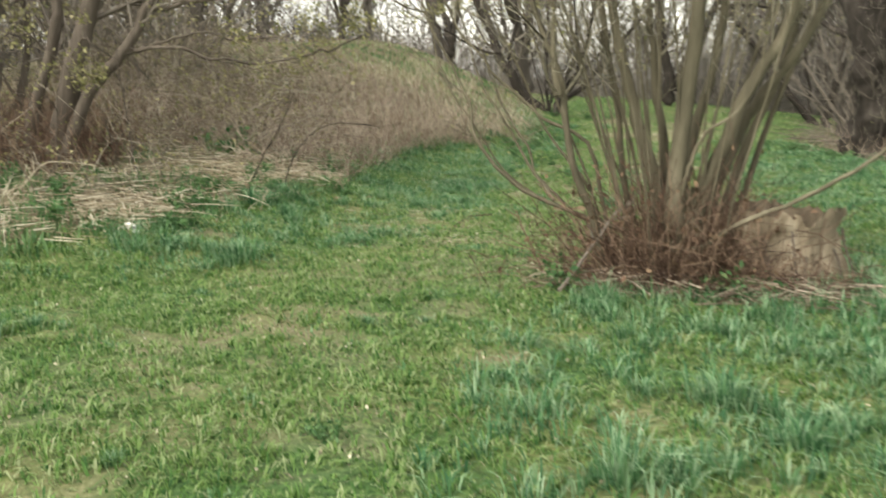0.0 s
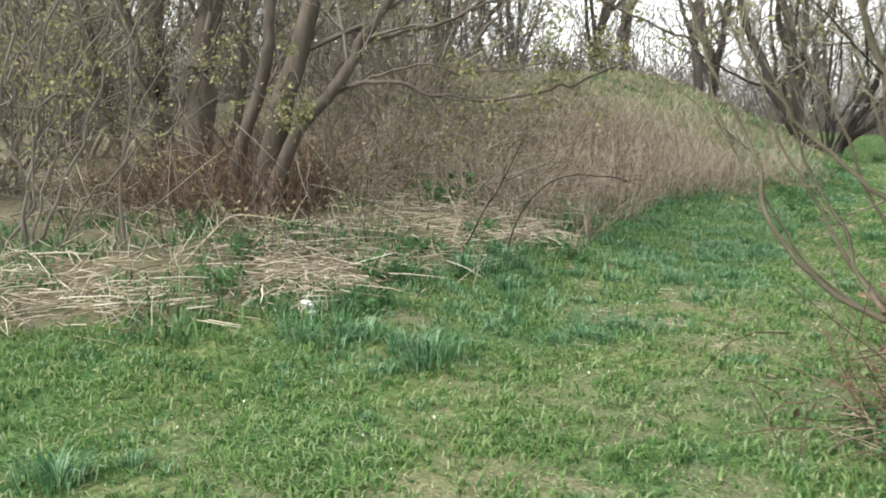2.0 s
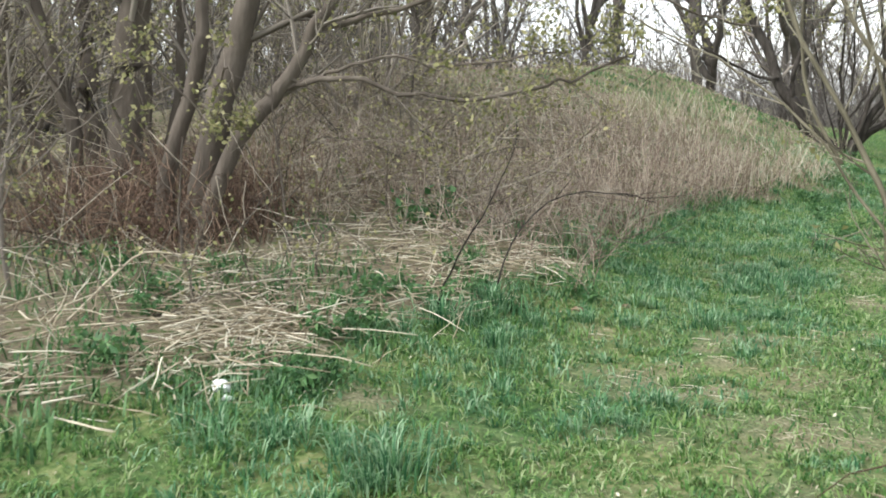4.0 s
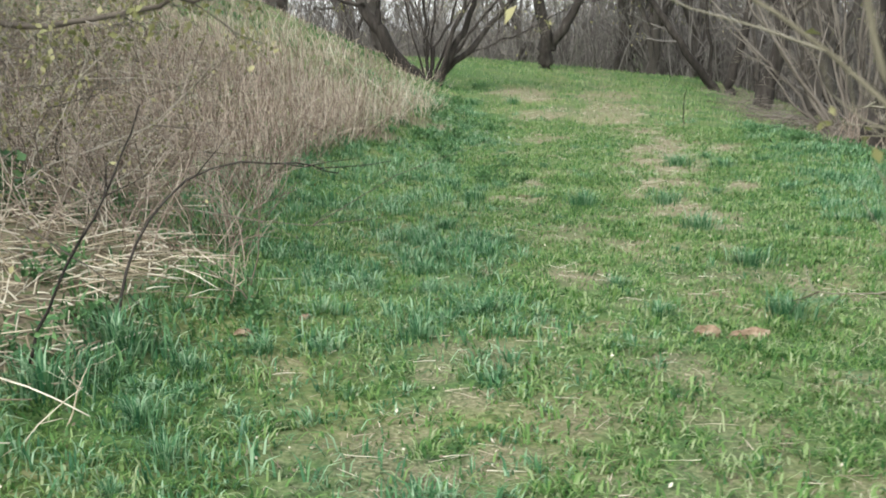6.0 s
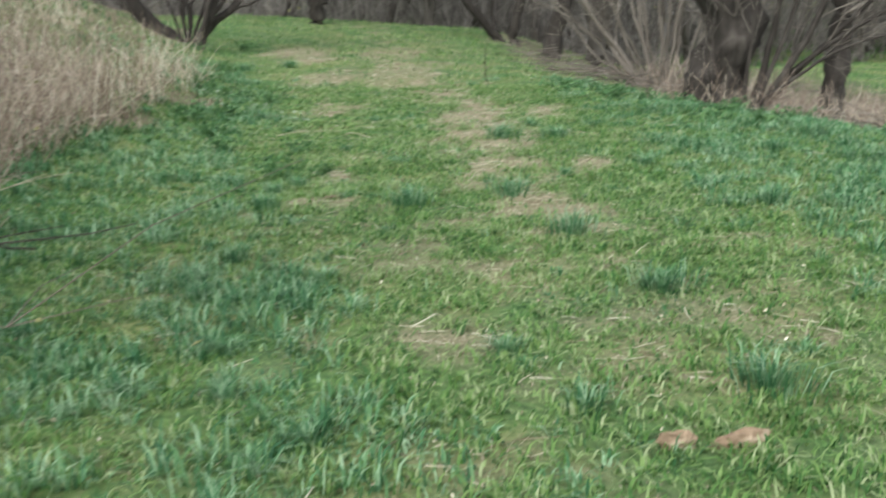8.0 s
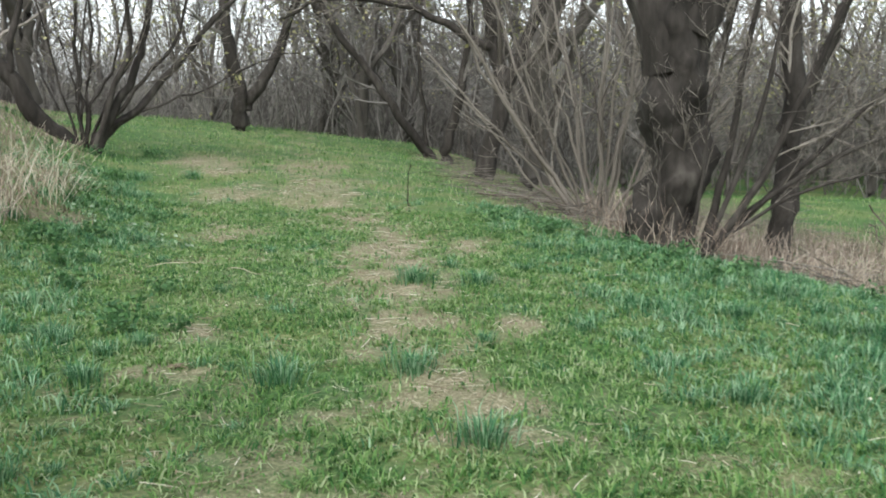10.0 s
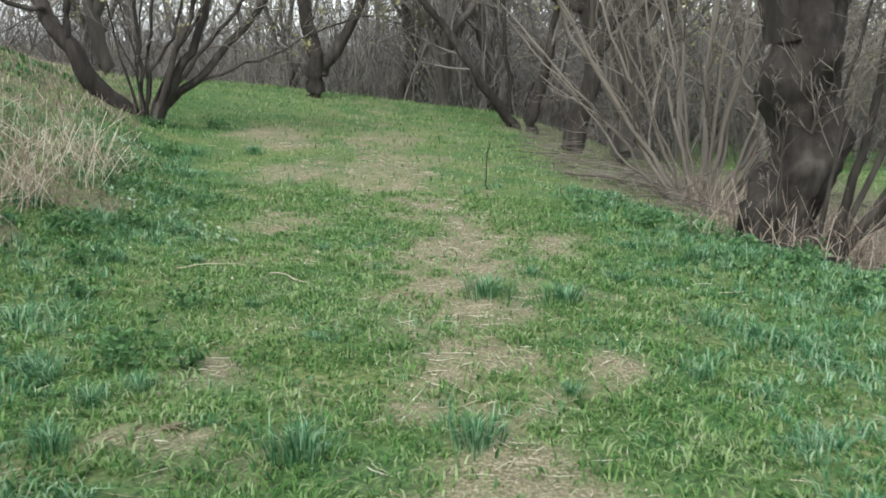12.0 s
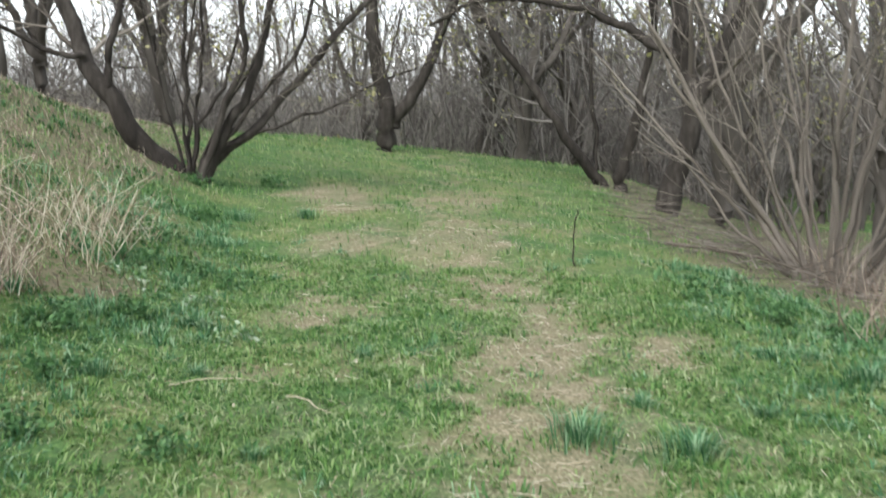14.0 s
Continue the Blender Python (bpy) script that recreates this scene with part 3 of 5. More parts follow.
# ---- willow stool on the meadow: a fan of stems over russet shoots ----
WILLOW_STEMS = [
    ([(0.05, 0.02, 0), (0.05, 0, 0.25), (0.07, 0, 0.42), (0.08, 0, 0.6)], 0.30, 0.16),
    ([(-0.44, -0.2, 0), (-0.52, -0.2, 0.42), (-0.66, -0.2, 0.72), (-0.73, -0.15, 1.2), (-0.80, -0.1, 1.48), (-0.97, 0, 1.9), (-1.4, 0.1, 3.6)], 0.044, 0.018),
    ([(-0.74, -0.15, 1.25), (-0.78, -0.1, 1.5), (-0.79, -0.05, 1.95), (-0.9, 0.1, 3.4)], 0.034, 0.012),
    ([(-0.06, 0.05, 0), (-0.10, 0.05, 0.62), (-0.22, 0.05, 1.0), (-0.31, 0.05, 1.4), (-0.42, 0.1, 1.9), (-0.8, 0.3, 4.4)], 0.078, 0.032),
    ([(-0.04, 0.2, 0), (-0.06, 0.2, 0.8), (-0.12, 0.22, 1.2), (-0.18, 0.25, 1.54), (-0.22, 0.3, 1.9), (-0.35, 0.5, 4.3)], 0.050, 0.022),
    ([(0.02, -0.15, 0), (0.02, -0.15, 0.66), (0.07, -0.15, 1.2), (0.11, -0.15, 1.9), (0.2, -0.2, 4.8)], 0.105, 0.05),
    ([(0.10, 0.1, 0), (0.13, 0.1, 0.66), (0.23, 0.1, 1.2), (0.34, 0.15, 1.9), (0.6, 0.2, 4.4)], 0.062, 0.028),
    ([(0.16, -0.05, 0), (0.21, -0.05, 0.6), (0.39, -0.05, 1.08), (0.58, 0, 1.48), (0.78, 0, 1.9), (1.5, 0.1, 4.2)], 0.085, 0.036),
    ([(0.22, 0.15, 0), (0.29, 0.15, 0.55), (0.47, 0.2, 1.02), (0.66, 0.2, 1.32), (1.02, 0.25, 1.9), (2.0, 0.4, 3.9)], 0.082, 0.03),
    ([(0.08, -0.2, 0.62), (0.11, -0.22, 0.8), (0.2, -0.25, 0.98), (0.36, -0.25, 1.12), (0.5, -0.2, 1.35), (0.58, -0.2, 1.7), (0.7, -0.2, 2.6)], 0.018, 0.008),
    ([(0.28, 0.3, 0), (0.4, 0.35, 0.7), (0.62, 0.4, 1.3), (0.8, 0.45, 1.9), (1.3, 0.6, 4.0)], 0.055, 0.022),
    ([(-0.25, 0.2, 0), (-0.35, 0.25, 0.8), (-0.5, 0.3, 1.9), (-0.8, 0.5, 4.0)], 0.042, 0.018),
    ([(-0.35, 0.05, 0), (-0.46, 0.05, 0.66), (-0.57, 0.05, 0.95), (-0.87, 0.05, 1.1), (-1.13, 0.08, 1.32), (-1.27, 0.1, 1.48), (-1.5, 0.12, 1.75), (-1.9, 0.2, 2.6)], 0.022, 0.008),
    ([(-0.3, -0.1, 0.35), (-0.78, -0.1, 0.53), (-1.13, -0.08, 0.72), (-1.35, -0.05, 1.0), (-1.40, 0, 1.23), (-1.67, 0.05, 1.75), (-1.9, 0.1, 2.5)], 0.022, 0.008),
    ([(-0.3, -0.05, 0.36), (-0.7, -0.1, 0.5), (-1.1, -0.05, 0.72), (-1.4, 0.0, 1.15), (-1.59, 0.04, 1.42), (-1.95, 0.1, 1.66), (-2.3, 0.15, 1.85)], 0.010, 0.0035),
    ([(-1.5, 0.02, 1.3), (-1.62, 0.05, 1.6), (-1.65, 0.1, 1.95), (-1.75, 0.1, 2.4)], 0.009, 0.004),
    ([(-0.72, 0.1, 0.5), (-0.96, 0.12, 0.77), (-1.18, 0.15, 1.12), (-1.38, 0.2, 1.5), (-1.55, 0.25, 2.2)], 0.016, 0.006),
    ([(-0.78, 0.0, 0.54), (-0.92, 0.05, 0.72), (-1.0, 0.1, 0.95), (-1.22, 0.1, 1.25), (-1.4, 0.1, 1.7)], 0.017, 0.006),
    ([(-0.55, 0.1, 0.6), (-0.85, 0.1, 1.0), (-1.1, 0.1, 1.5), (-1.45, 0.2, 2.2)], 0.015, 0.005),
    ([(0.1, -0.25, 0.22), (0.29, -0.35, 0.33), (0.50, -0.45, 0.49), (0.78, -0.5, 0.62), (1.04, -0.55, 0.79), (1.31, -0.6, 1.02), (1.5, -0.6, 1.22), (1.7, -0.6, 1.7)], 0.025, 0.010),
    ([(0.35, 0.3, 0), (0.55, 0.4, 0.8), (0.95, 0.5, 1.9), (1.6, 0.6, 3.4)], 0.04, 0.015),
]
_r = np.random.default_rng(17)
for _k in range(30):
    _a, _d, _x = _r.uniform(-1.0, 1.0), _r.normal() * 0.3, _r.normal() * 0.06
    WILLOW_STEMS.append(([(_a * 0.3 + _x, _d * 0.4, 0), (_a * 0.48 + _x, _d * 0.6, 0.7), (_a * 0.95 + _x, _d * 0.8, 1.9), (_a * 1.45 + _x, _d, _r.uniform(2.6, 3.6))], _r.uniform(0.009, 0.019), 0.005))
WILLOW_STEMS = [(pts, r0 * 0.84 if r0 > 0.035 else r0 * 0.85, r1 * 0.8) for pts, r0, r1 in WILLOW_STEMS]
WILLOW = (2.5, 7.15)
willow = woody("coppiced_willow", WILLOW, -12.6, WILLOW_STEMS, 3, "many-stemmed bare coppiced willow with russet shoots round its foot", "tree",
               M_WILLOW, M_TWIGOLIVE, [(9, 0.26, 0.3, 4), (5, 0.5, 0.5, 3), (4, 0.5, 0.6, 3)], wobble=0.007, up=0.14, start=0.38, buds=900, bud_size=0.018)
rng = np.random.default_rng(21)
n = 1500
foot = np.stack([rng.normal(0.0, 0.28, n), rng.normal(-0.12, 0.22, n), np.zeros(n) + 0.0], -1)
way = np.stack([foot[:, 0] * 0.5 + rng.normal(0, 0.2, n), rng.normal(-0.05, 0.2, n), np.full(n, 1.0)], -1)
way /= np.linalg.norm(way, axis=1, keepdims=True)
t = Tubes()
sh = shoots(foot, way, rng.uniform(0.2, 1.3, n) * rng.uniform(0.5, 1, n), rng.uniform(0, 0.6, n), -0.05, rng, 5, 0.3)
t.add(sh, rng.uniform(0.002, 0.0055, n)[:, None] * np.linspace(1, 0.4, 5), 3)
m = 90
foot2 = np.stack([rng.normal(-0.15, 0.5, m), rng.normal(-0.3, 0.25, m), rng.uniform(0.1, 0.5, m)], -1)
way2 = np.stack([rng.normal(0, 1, m), rng.normal(-0.4, 0.6, m), rng.normal(-0.1, 0.4, m)], -1)
way2 /= np.linalg.norm(way2, axis=1, keepdims=True)
t.add(shoots(foot2, way2, rng.uniform(0.2, 0.6, m), rng.uniform(0, 0.4, m), -0.25, rng, 5, 0.25), np.full((m, 1), 0.004) * np.linspace(1, 0.4, 5), 3)
tagged(t.link("shoot_tangle", M_SHOOT, willow, "tangled russet basal shoots"), kind="stuff")
t = Tubes()
at = sh[rng.integers(0, n, 1100), rng.integers(1, 5, 1100)] + rng.normal(size=(1100, 3)) * 0.04
t.leaves(at, 0.026, rng)
tagged(t.link("dead_foliage", M_DEADLEAF, willow, "curled brown dead leaves", False), kind="stuff")

# ---- the weathered stump beside it ----


def stump_mesh(parent):
    """A broad, hollow, rotten stump: buttressed sides, a ragged rim and a sunken splintered top."""
    rng = np.random.default_rng(5)
    k, rings = 96, 16
    ang = np.linspace(0, 2 * np.pi, k, endpoint=False)
    grain = rng.normal(size=k)
    grain = (grain + np.roll(grain, 1)) * 0.5
    flute = 1 + 0.04 * np.sin(ang * 5 + 0.6) + 0.035 * np.sin(ang * 11 + 1) + grain * 0.03
    top = 0.46 + 0.02 * np.sin(ang * 3 + 2) + 0.012 * np.sin(ang * 8) + rng.normal(size=k) * 0.013
    top = top - 0.06 * np.exp(-((ang - 4.1) / 0.16) ** 2) - 0.05 * np.exp(-((ang - 5.2) / 0.12) ** 2)
    v = []
    for r in range(rings):
        f = r / (rings - 1)
        w = (1.22 - 0.26 * smooth(f * 1.7) + 0.05 * smooth((f - 0.8) / 0.2)) * (1 + (flute - 1) * (1.5 - 0.7 * f)) * (1 + rng.normal(size=k) * 0.012)
        w = w * (1 - 0.10 * np.exp(-((f - 0.72) / 0.07) ** 2) * (0.5 + 0.5 * np.sin(ang * 4 + 1)))
        v.append(np.stack([0.42 * w * np.cos(ang), 0.28 * w * np.sin(ang), -0.08 + (top + 0.08) * f], -1))
    v = np.concatenate(v)
    i = np.arange(k)
    quads = np.concatenate([np.stack([r * k + i, r * k + (i + 1) % k, (r + 1) * k + (i + 1) % k, (r + 1) * k + i], -1) for r in range(rings - 1)])
    bark = link_mesh("bark", v, [quads], M_WOOD, parent, "grey-brown fluted dead wood")
    steps = (1.0, 0.93, 0.8, 0.6, 0.35, 0.12)
    tv = [np.stack([0.42 * flute * s * np.cos(ang), 0.28 * flute * s * np.sin(ang), (top - 0.002) * (s ** 3) + (1 - s ** 3) * 0.27 + (s < 1) * rng.normal(size=k) * 0.016], -1) for s in steps]
    tv.append(np.array([[0, 0, 0.25]]))
    rows = [np.stack([r * k + i, r * k + (i + 1) % k, (r + 1) * k + (i + 1) % k, (r + 1) * k + i], -1) for r in range(len(steps) - 1)]
    last = (len(steps) - 1) * k
    link_mesh("broken_top", np.concatenate(tv), [np.concatenate(rows), np.stack([last + i, last + (i + 1) % k, np.full(k, last + k)], -1)], M_WOOD, parent, "pale splintered broken wood")
    for _ in range(18):
        a, h = rng.uniform(0, 2 * np.pi), rng.uniform(0.15, 0.38)
        f = np.array([[0.43 * np.cos(a), 0.30 * np.sin(a), h]])
        d = np.array([[np.cos(a) * 0.3, np.sin(a) * 0.3, -0.95]])
        t = Tubes()
        t.add(shoots(f, d, np.full(1, h * 0.95), np.full(1, 0.12), 0.0, rng, 4, 0.1), 0.009 * np.linspace(1, 0.5, 4), 4)
        t.link("bark_strip", M_BARK, bark)


stump = empty("tree_stump", (3.14, 7.45, float(ground_z(3.14, 7.45))), 10)
stump_mesh(stump)
tagged(stump, "low weathered tree stump with pale broken top beside the willow", "stump")

# ---- leaning tree with a fan of stems on the bank ----
LEAN_STEMS = [
    ([(-0.3, 0, 0.0), (-0.55, 0, 0.35), (-1.0, 0, 1.0), (-1.5, 0.1, 1.75), (-2.0, 0.3, 2.9), (-2.3, 0.6, 4.6)], 0.21, 0.08),
    ([(-1.1, 0, 1.1), (-1.05, 0.1, 1.9), (-0.8, 0.2, 3.2), (-0.6, 0.3, 5.0)], 0.08, 0.03),
    ([(-0.12, 0, 0), (-0.2, 0.1, 0.8), (-0.2, 0.2, 2.0), (-0.1, 0.2, 4.2)], 0.06, 0.025),
    ([(0.0, 0, 0), (0.2, 0, 0.6), (0.5, 0, 1.3), (0.75, 0.1, 2.1), (1.1, 0.2, 3.8)], 0.12, 0.05),
    ([(0.05, 0, 0), (0.5, 0, 0.6), (1.0, 0, 1.15), (1.7, 0.1, 1.9), (2.5, 0.2, 3.0), (3.0, 0.3, 4.2)], 0.11, 0.035),
    ([(0.02, -0.1, 0), (0.25, -0.1, 0.7), (0.45, -0.2, 1.5), (0.4, -0.3, 2.6), (0.5, -0.3, 4.0)], 0.08, 0.03),
    ([(0.08, 0.1, 0), (0.6, 0.1, 0.5), (1.2, 0.1, 0.85), (2.2, 0.0, 1.3), (3.2, 0, 1.65)], 0.045, 0.012),
    ([(-0.05, 0.1, 0), (0.1, 0.2, 0.9), (0.15, 0.3, 2.2), (0.0, 0.4, 3.8)], 0.05, 0.02),
    ([(-0.2, 0.1, 0), (-0.35, 0.2, 0.7), (-0.6, 0.3, 1.8), (-0.8, 0.4, 3.4)], 0.035, 0.012),
    ([(0.0, 0.1, 0), (0.3, 0.2, 0.8), (0.8, 0.3, 1.8), (1.3, 0.4, 3.4)], 0.05, 0.02),
    ([(0.04, -0.1, 0), (0.3, -0.1, 0.45), (0.75, -0.1, 1.05), (1.25, -0.1, 1.8), (1.8, -0.1, 3.2)], 0.07, 0.025),
    ([(0.0, 0.05, 0), (0.15, 0.1, 0.8), (0.42, 0.15, 1.7), (0.8, 0.2, 3.4)], 0.045, 0.018),
    ([(-0.15, 0, 0), (-0.3, 0, 0.6), (-0.38, 0, 1.3), (-0.7, 0.1, 2.6)], 0.03, 0.01),
    ([(-0.1, -0.1, 0), (-0.12, -0.1, 0.9), (0.02, -0.15, 1.9), (0.1, -0.2, 3.2)], 0.03, 0.012),
    ([(-1.35, 0, 1.55), (-1.9, -0.1, 1.75), (-2.7, -0.2, 2.2), (-3.4, -0.2, 3.0)], 0.05, 0.018),
]
woody("leaning_tree", (-4.22, 23.5), -21, [(p, a * 0.8 if k else a, b * 0.8) for k, (p, a, b) in enumerate(LEAN_STEMS)], 12, "bare leaning tree with dark fanned stems on the grassy bank", "tree", M_BARKDARK, M_TWIG,
      [(11, 0.32, 0.22, 4), (6, 0.5, 0.5, 3), (4, 0.55, 0.6, 3)], wobble=0.03, start=0.4, up=0.14, buds=1200, bud_size=0.035)

# ---- big burred tree and spreading shrub on the falling side ----
BIG_STEMS = [
    ([(0, 0, -0.1), (-0.03, 0, 0.3), (0.0, 0, 0.6), (0.03, 0, 0.9), (0.0, 0, 1.2), (-0.03, 0, 1.5), (0.0, 0, 1.9), (0.03, 0, 2.3), (-0.05, 0, 2.7)], 0.335, 0.27),
    ([(-0.12, 0, 1.9), (-0.35, 0, 2.6), (-0.65, 0, 3.1), (-1.1, 0.1, 4.2), (-1.5, 0.3, 6.0)], 0.26, 0.08),
    ([(0.08, 0, 2.3), (0.45, 0, 3.2), (0.8, -0.1, 4.4), (1.2, -0.2, 6.4)], 0.24, 0.09),
    ([(0.0, 0.1, 2.5), (0.05, 0.3, 3.6), (-0.1, 0.5, 6.2)], 0.18, 0.07),
    ([(0.3, -0.1, 0), (0.5, -0.1, 0.9), (0.62, -0.15, 2.0), (0.95, -0.2, 4.0)], 0.06, 0.02),
    ([(0.35, -0.15, 0), (0.75, -0.2, 0.8), (1.2, -0.2, 1.8), (1.9, -0.3, 3.6)], 0.06, 0.02),
    ([(0.35, 0.1, 0), (0.95, 0.1, 0.7), (1.7, 0.1, 1.5), (2.7, 0.2, 2.6)], 0.05, 0.015),
    ([(0.2, -0.3, 0), (0.3, -0.35, 0.8), (0.35, -0.4, 1.6), (0.55, -0.4, 3.0)], 0.03, 0.01),
    ([(-0.15, -0.35, 0), (-0.12, -0.4, 0.7), (-0.25, -0.4, 1.5)], 0.022, 0.006),
    ([(0.3, -0.3, 0), (0.8, -0.4, 0.5), (1.5, -0.4, 0.9), (2.3, -0.4, 1.1)], 0.03, 0.01),
    ([(0.35, -0.1, 0.1), (1.2, -0.1, 0.9), (2.2, 0, 1.5), (3.3, 0, 2.0)], 0.04, 0.01),
    ([(0.3, -0.2, 0), (0.7, -0.2, 1.3), (0.9, -0.2, 2.6), (1.3, -0.2, 4.2)], 0.04, 0.012),
]
BIG = (3.2, 18.45)
big = woody("burred_tree", BIG, 17.5, BIG_STEMS, 14, "stout dark tree with burrs and upright shoots beside the path", "tree", M_BARKDARK, M_TWIG,
            [(13, 0.4, 0.16, 4), (7, 0.5, 0.5, 3), (5, 0.5, 0.6, 3)], wobble=0.012, up=0.08, sides=40, start=0.3)
BIG_TRUNK = [ob for ob in big.children if ob.name.startswith("stem")][0]
BIG_TRUNK.name = "trunk"


def lumpy(ob, amount, scale):
    """Swells and pinches a trunk so that its outline is knotty."""
    me = ob.data
    for v in me.vertices:
        k = noise.noise(Vector((v.co.x * 4, v.co.y * 4, v.co.z * scale))) + 0.55 * noise.noise(Vector((v.co.x * 8, v.co.y * 8, v.co.z * scale * 3.5)))
        side = Vector((v.co.x, v.co.y, 0.0))
        if side.length > 1e-6:
            v.co += side.normalized() * amount * k


lumpy(BIG_TRUNK, 0.18, 1.6)


def fan(n, reach, height, r, seed, depth=0.6, bias=0.0):
    """Stems that spread from one stool like a fan."""
    rng = np.random.default_rng(seed)
    out = []
    for k in range(n):
        a = -1 + 2 * (k + 0.5) / n + rng.normal() * 0.06 + bias
        d = rng.normal() * depth
        h = height * rng.uniform(0.75, 1.1) * (1.15 - 0.45 * abs(a))
        x0 = a * 0.28
        rr = r * rng.uniform(0.45, 1.1)
        out.append(([(x0, d * 0.1, 0), (x0 + a * reach * 0.28, d * 0.3, h * 0.28), (x0 + a * reach * 0.62, d * 0.6, h * 0.62), (x0 + a * reach, d, h)], rr, rr * 0.3))
    return out


woody("spreading_shrub", (3.3, 22.4), 13, fan(24, 2.5, 3.9, 0.05, 31, 0.8, -0.05), 32, "wide bare shrub with a fan of grey stems", "shrub", M_TWIG, M_TWIG,
      [(6, 0.35, 0.35, 3), (4, 0.5, 0.55, 3), (3, 0.5, 0.6, 3)], wobble=0.03, start=0.3)
woody("rear_tree", (5.85, 22.3), 20, [([(0, 0, -0.1), (0.02, 0, 1.5), (-0.1, 0, 3.2), (-0.4, 0, 6)], 0.26, 0.12), ([(0, 0, 2.0), (0.5, 0, 3.2), (1.2, 0, 5.5)], 0.14, 0.05)], 33,
      "dark bare trunk standing behind the burred tree", "tree", M_BARKDARK, M_TWIG, [(14, 0.4, 0.25, 4), (7, 0.5, 0.5, 3), (5, 0.5, 0.6, 3)], wobble=0.03)
woody("mid_tree", (2.12, 27.9), 5.7, [([(0, 0, -0.1), (0.1, 0, 0.6), (0.35, 0, 1.7), (0.1, 0, 2.7), (-0.2, 0.1, 4.2), (-0.3, 0.2, 7)], 0.26, 0.09), ([(0.33, 0, 1.8), (0.7, 0, 2.7), (1.2, 0, 4.2), (1.6, 0, 7)], 0.16, 0.06),
                                    ([(0.1, 0, 2.6), (-0.8, 0, 3.0), (-1.9, 0, 3.5), (-3.2, 0.2, 3.55), (-4.2, 0.3, 3.1)], 0.10, 0.03)], 34,
      "dark crooked bare tree at the edge of the wood", "tree", M_BARKDARK, M_TWIG, [(14, 0.35, 0.25, 4), (7, 0.5, 0.5, 3), (5, 0.5, 0.6, 3)], wobble=0.03, buds=500, bud_size=0.04)
woody("slanting_tree", (1.15, 30.5), 2.5, [([(0, 0, 0), (-0.6, 0, 0.7), (-1.5, 0, 1.7), (-2.3, 0, 2.9), (-2.8, 0, 5)], 0.13, 0.06), ([(0.25, 0, 0), (0.4, 0, 1.0), (0.7, 0, 2.4), (0.6, 0, 5.4)], 0.17, 0.07), ([(-0.1, 0, 0), (-0.2, 0, 1.4), (-0.3, 0, 3.4), (-0.1, 0, 5)], 0.06, 0.03)], 35,
      "bare tree with one slanting stem", "tree", M_BARKDARK, M_FARTWIG, [(12, 0.35, 0.25, 4), (7, 0.5, 0.5, 3), (4, 0.5, 0.6, 3)], wobble=0.04, buds=300, bud_size=0.04)
woody("forked_tree", (-3.25, 31.5), -10.3, [([(0, 0, -0.1), (0.05, 0, 0.6), (-0.05, 0, 1.4), (-0.2, 0, 3.0), (-0.1, 0, 6)], 0.28, 0.10), ([(0.1, 0, 0.5), (0.5, 0, 1.2), (0.95, 0, 2.2), (1.5, 0, 4.2), (1.7, 0, 6)], 0.17, 0.06)], 36,
      "dark forked bare tree at the end of the path", "tree", M_BARKDARK, M_FARTWIG, [(14, 0.35, 0.25, 4), (7, 0.5, 0.5, 3), (5, 0.5, 0.6, 3)], wobble=0.04, buds=400, bud_size=0.04)

woody("meadow_shrub", (9.0, 23.4), 25, [([(0, 0, 0), (-0.15, 0, 0.5), (-0.1, 0, 1.1), (0.1, 0, 2.0)], 0.06, 0.02), ([(0, 0, 0), (-0.6, 0, 0.35), (-1.1, 0, 0.9)], 0.04, 0.012), ([(-0.1, 0, 0.1), (-0.8, 0, 0.15), (-1.2, 0, 0.6)], 0.035, 0.01), ([(0.1, 0, 0), (0.4, 0, 0.6), (0.5, 0, 1.6)], 0.045, 0.015), ([(0.1, 0, 0), (0.8, 0, 0.6), (1.4, 0, 1.5)], 0.04, 0.012)], 38,
      "small bare shrub with dark curved stems in dry grass", "shrub", M_BARK, M_TWIG, [(6, 0.4, 0.4, 3), (5, 0.5, 0.5, 3), (3, 0.5, 0.6, 3)], wobble=0.04)

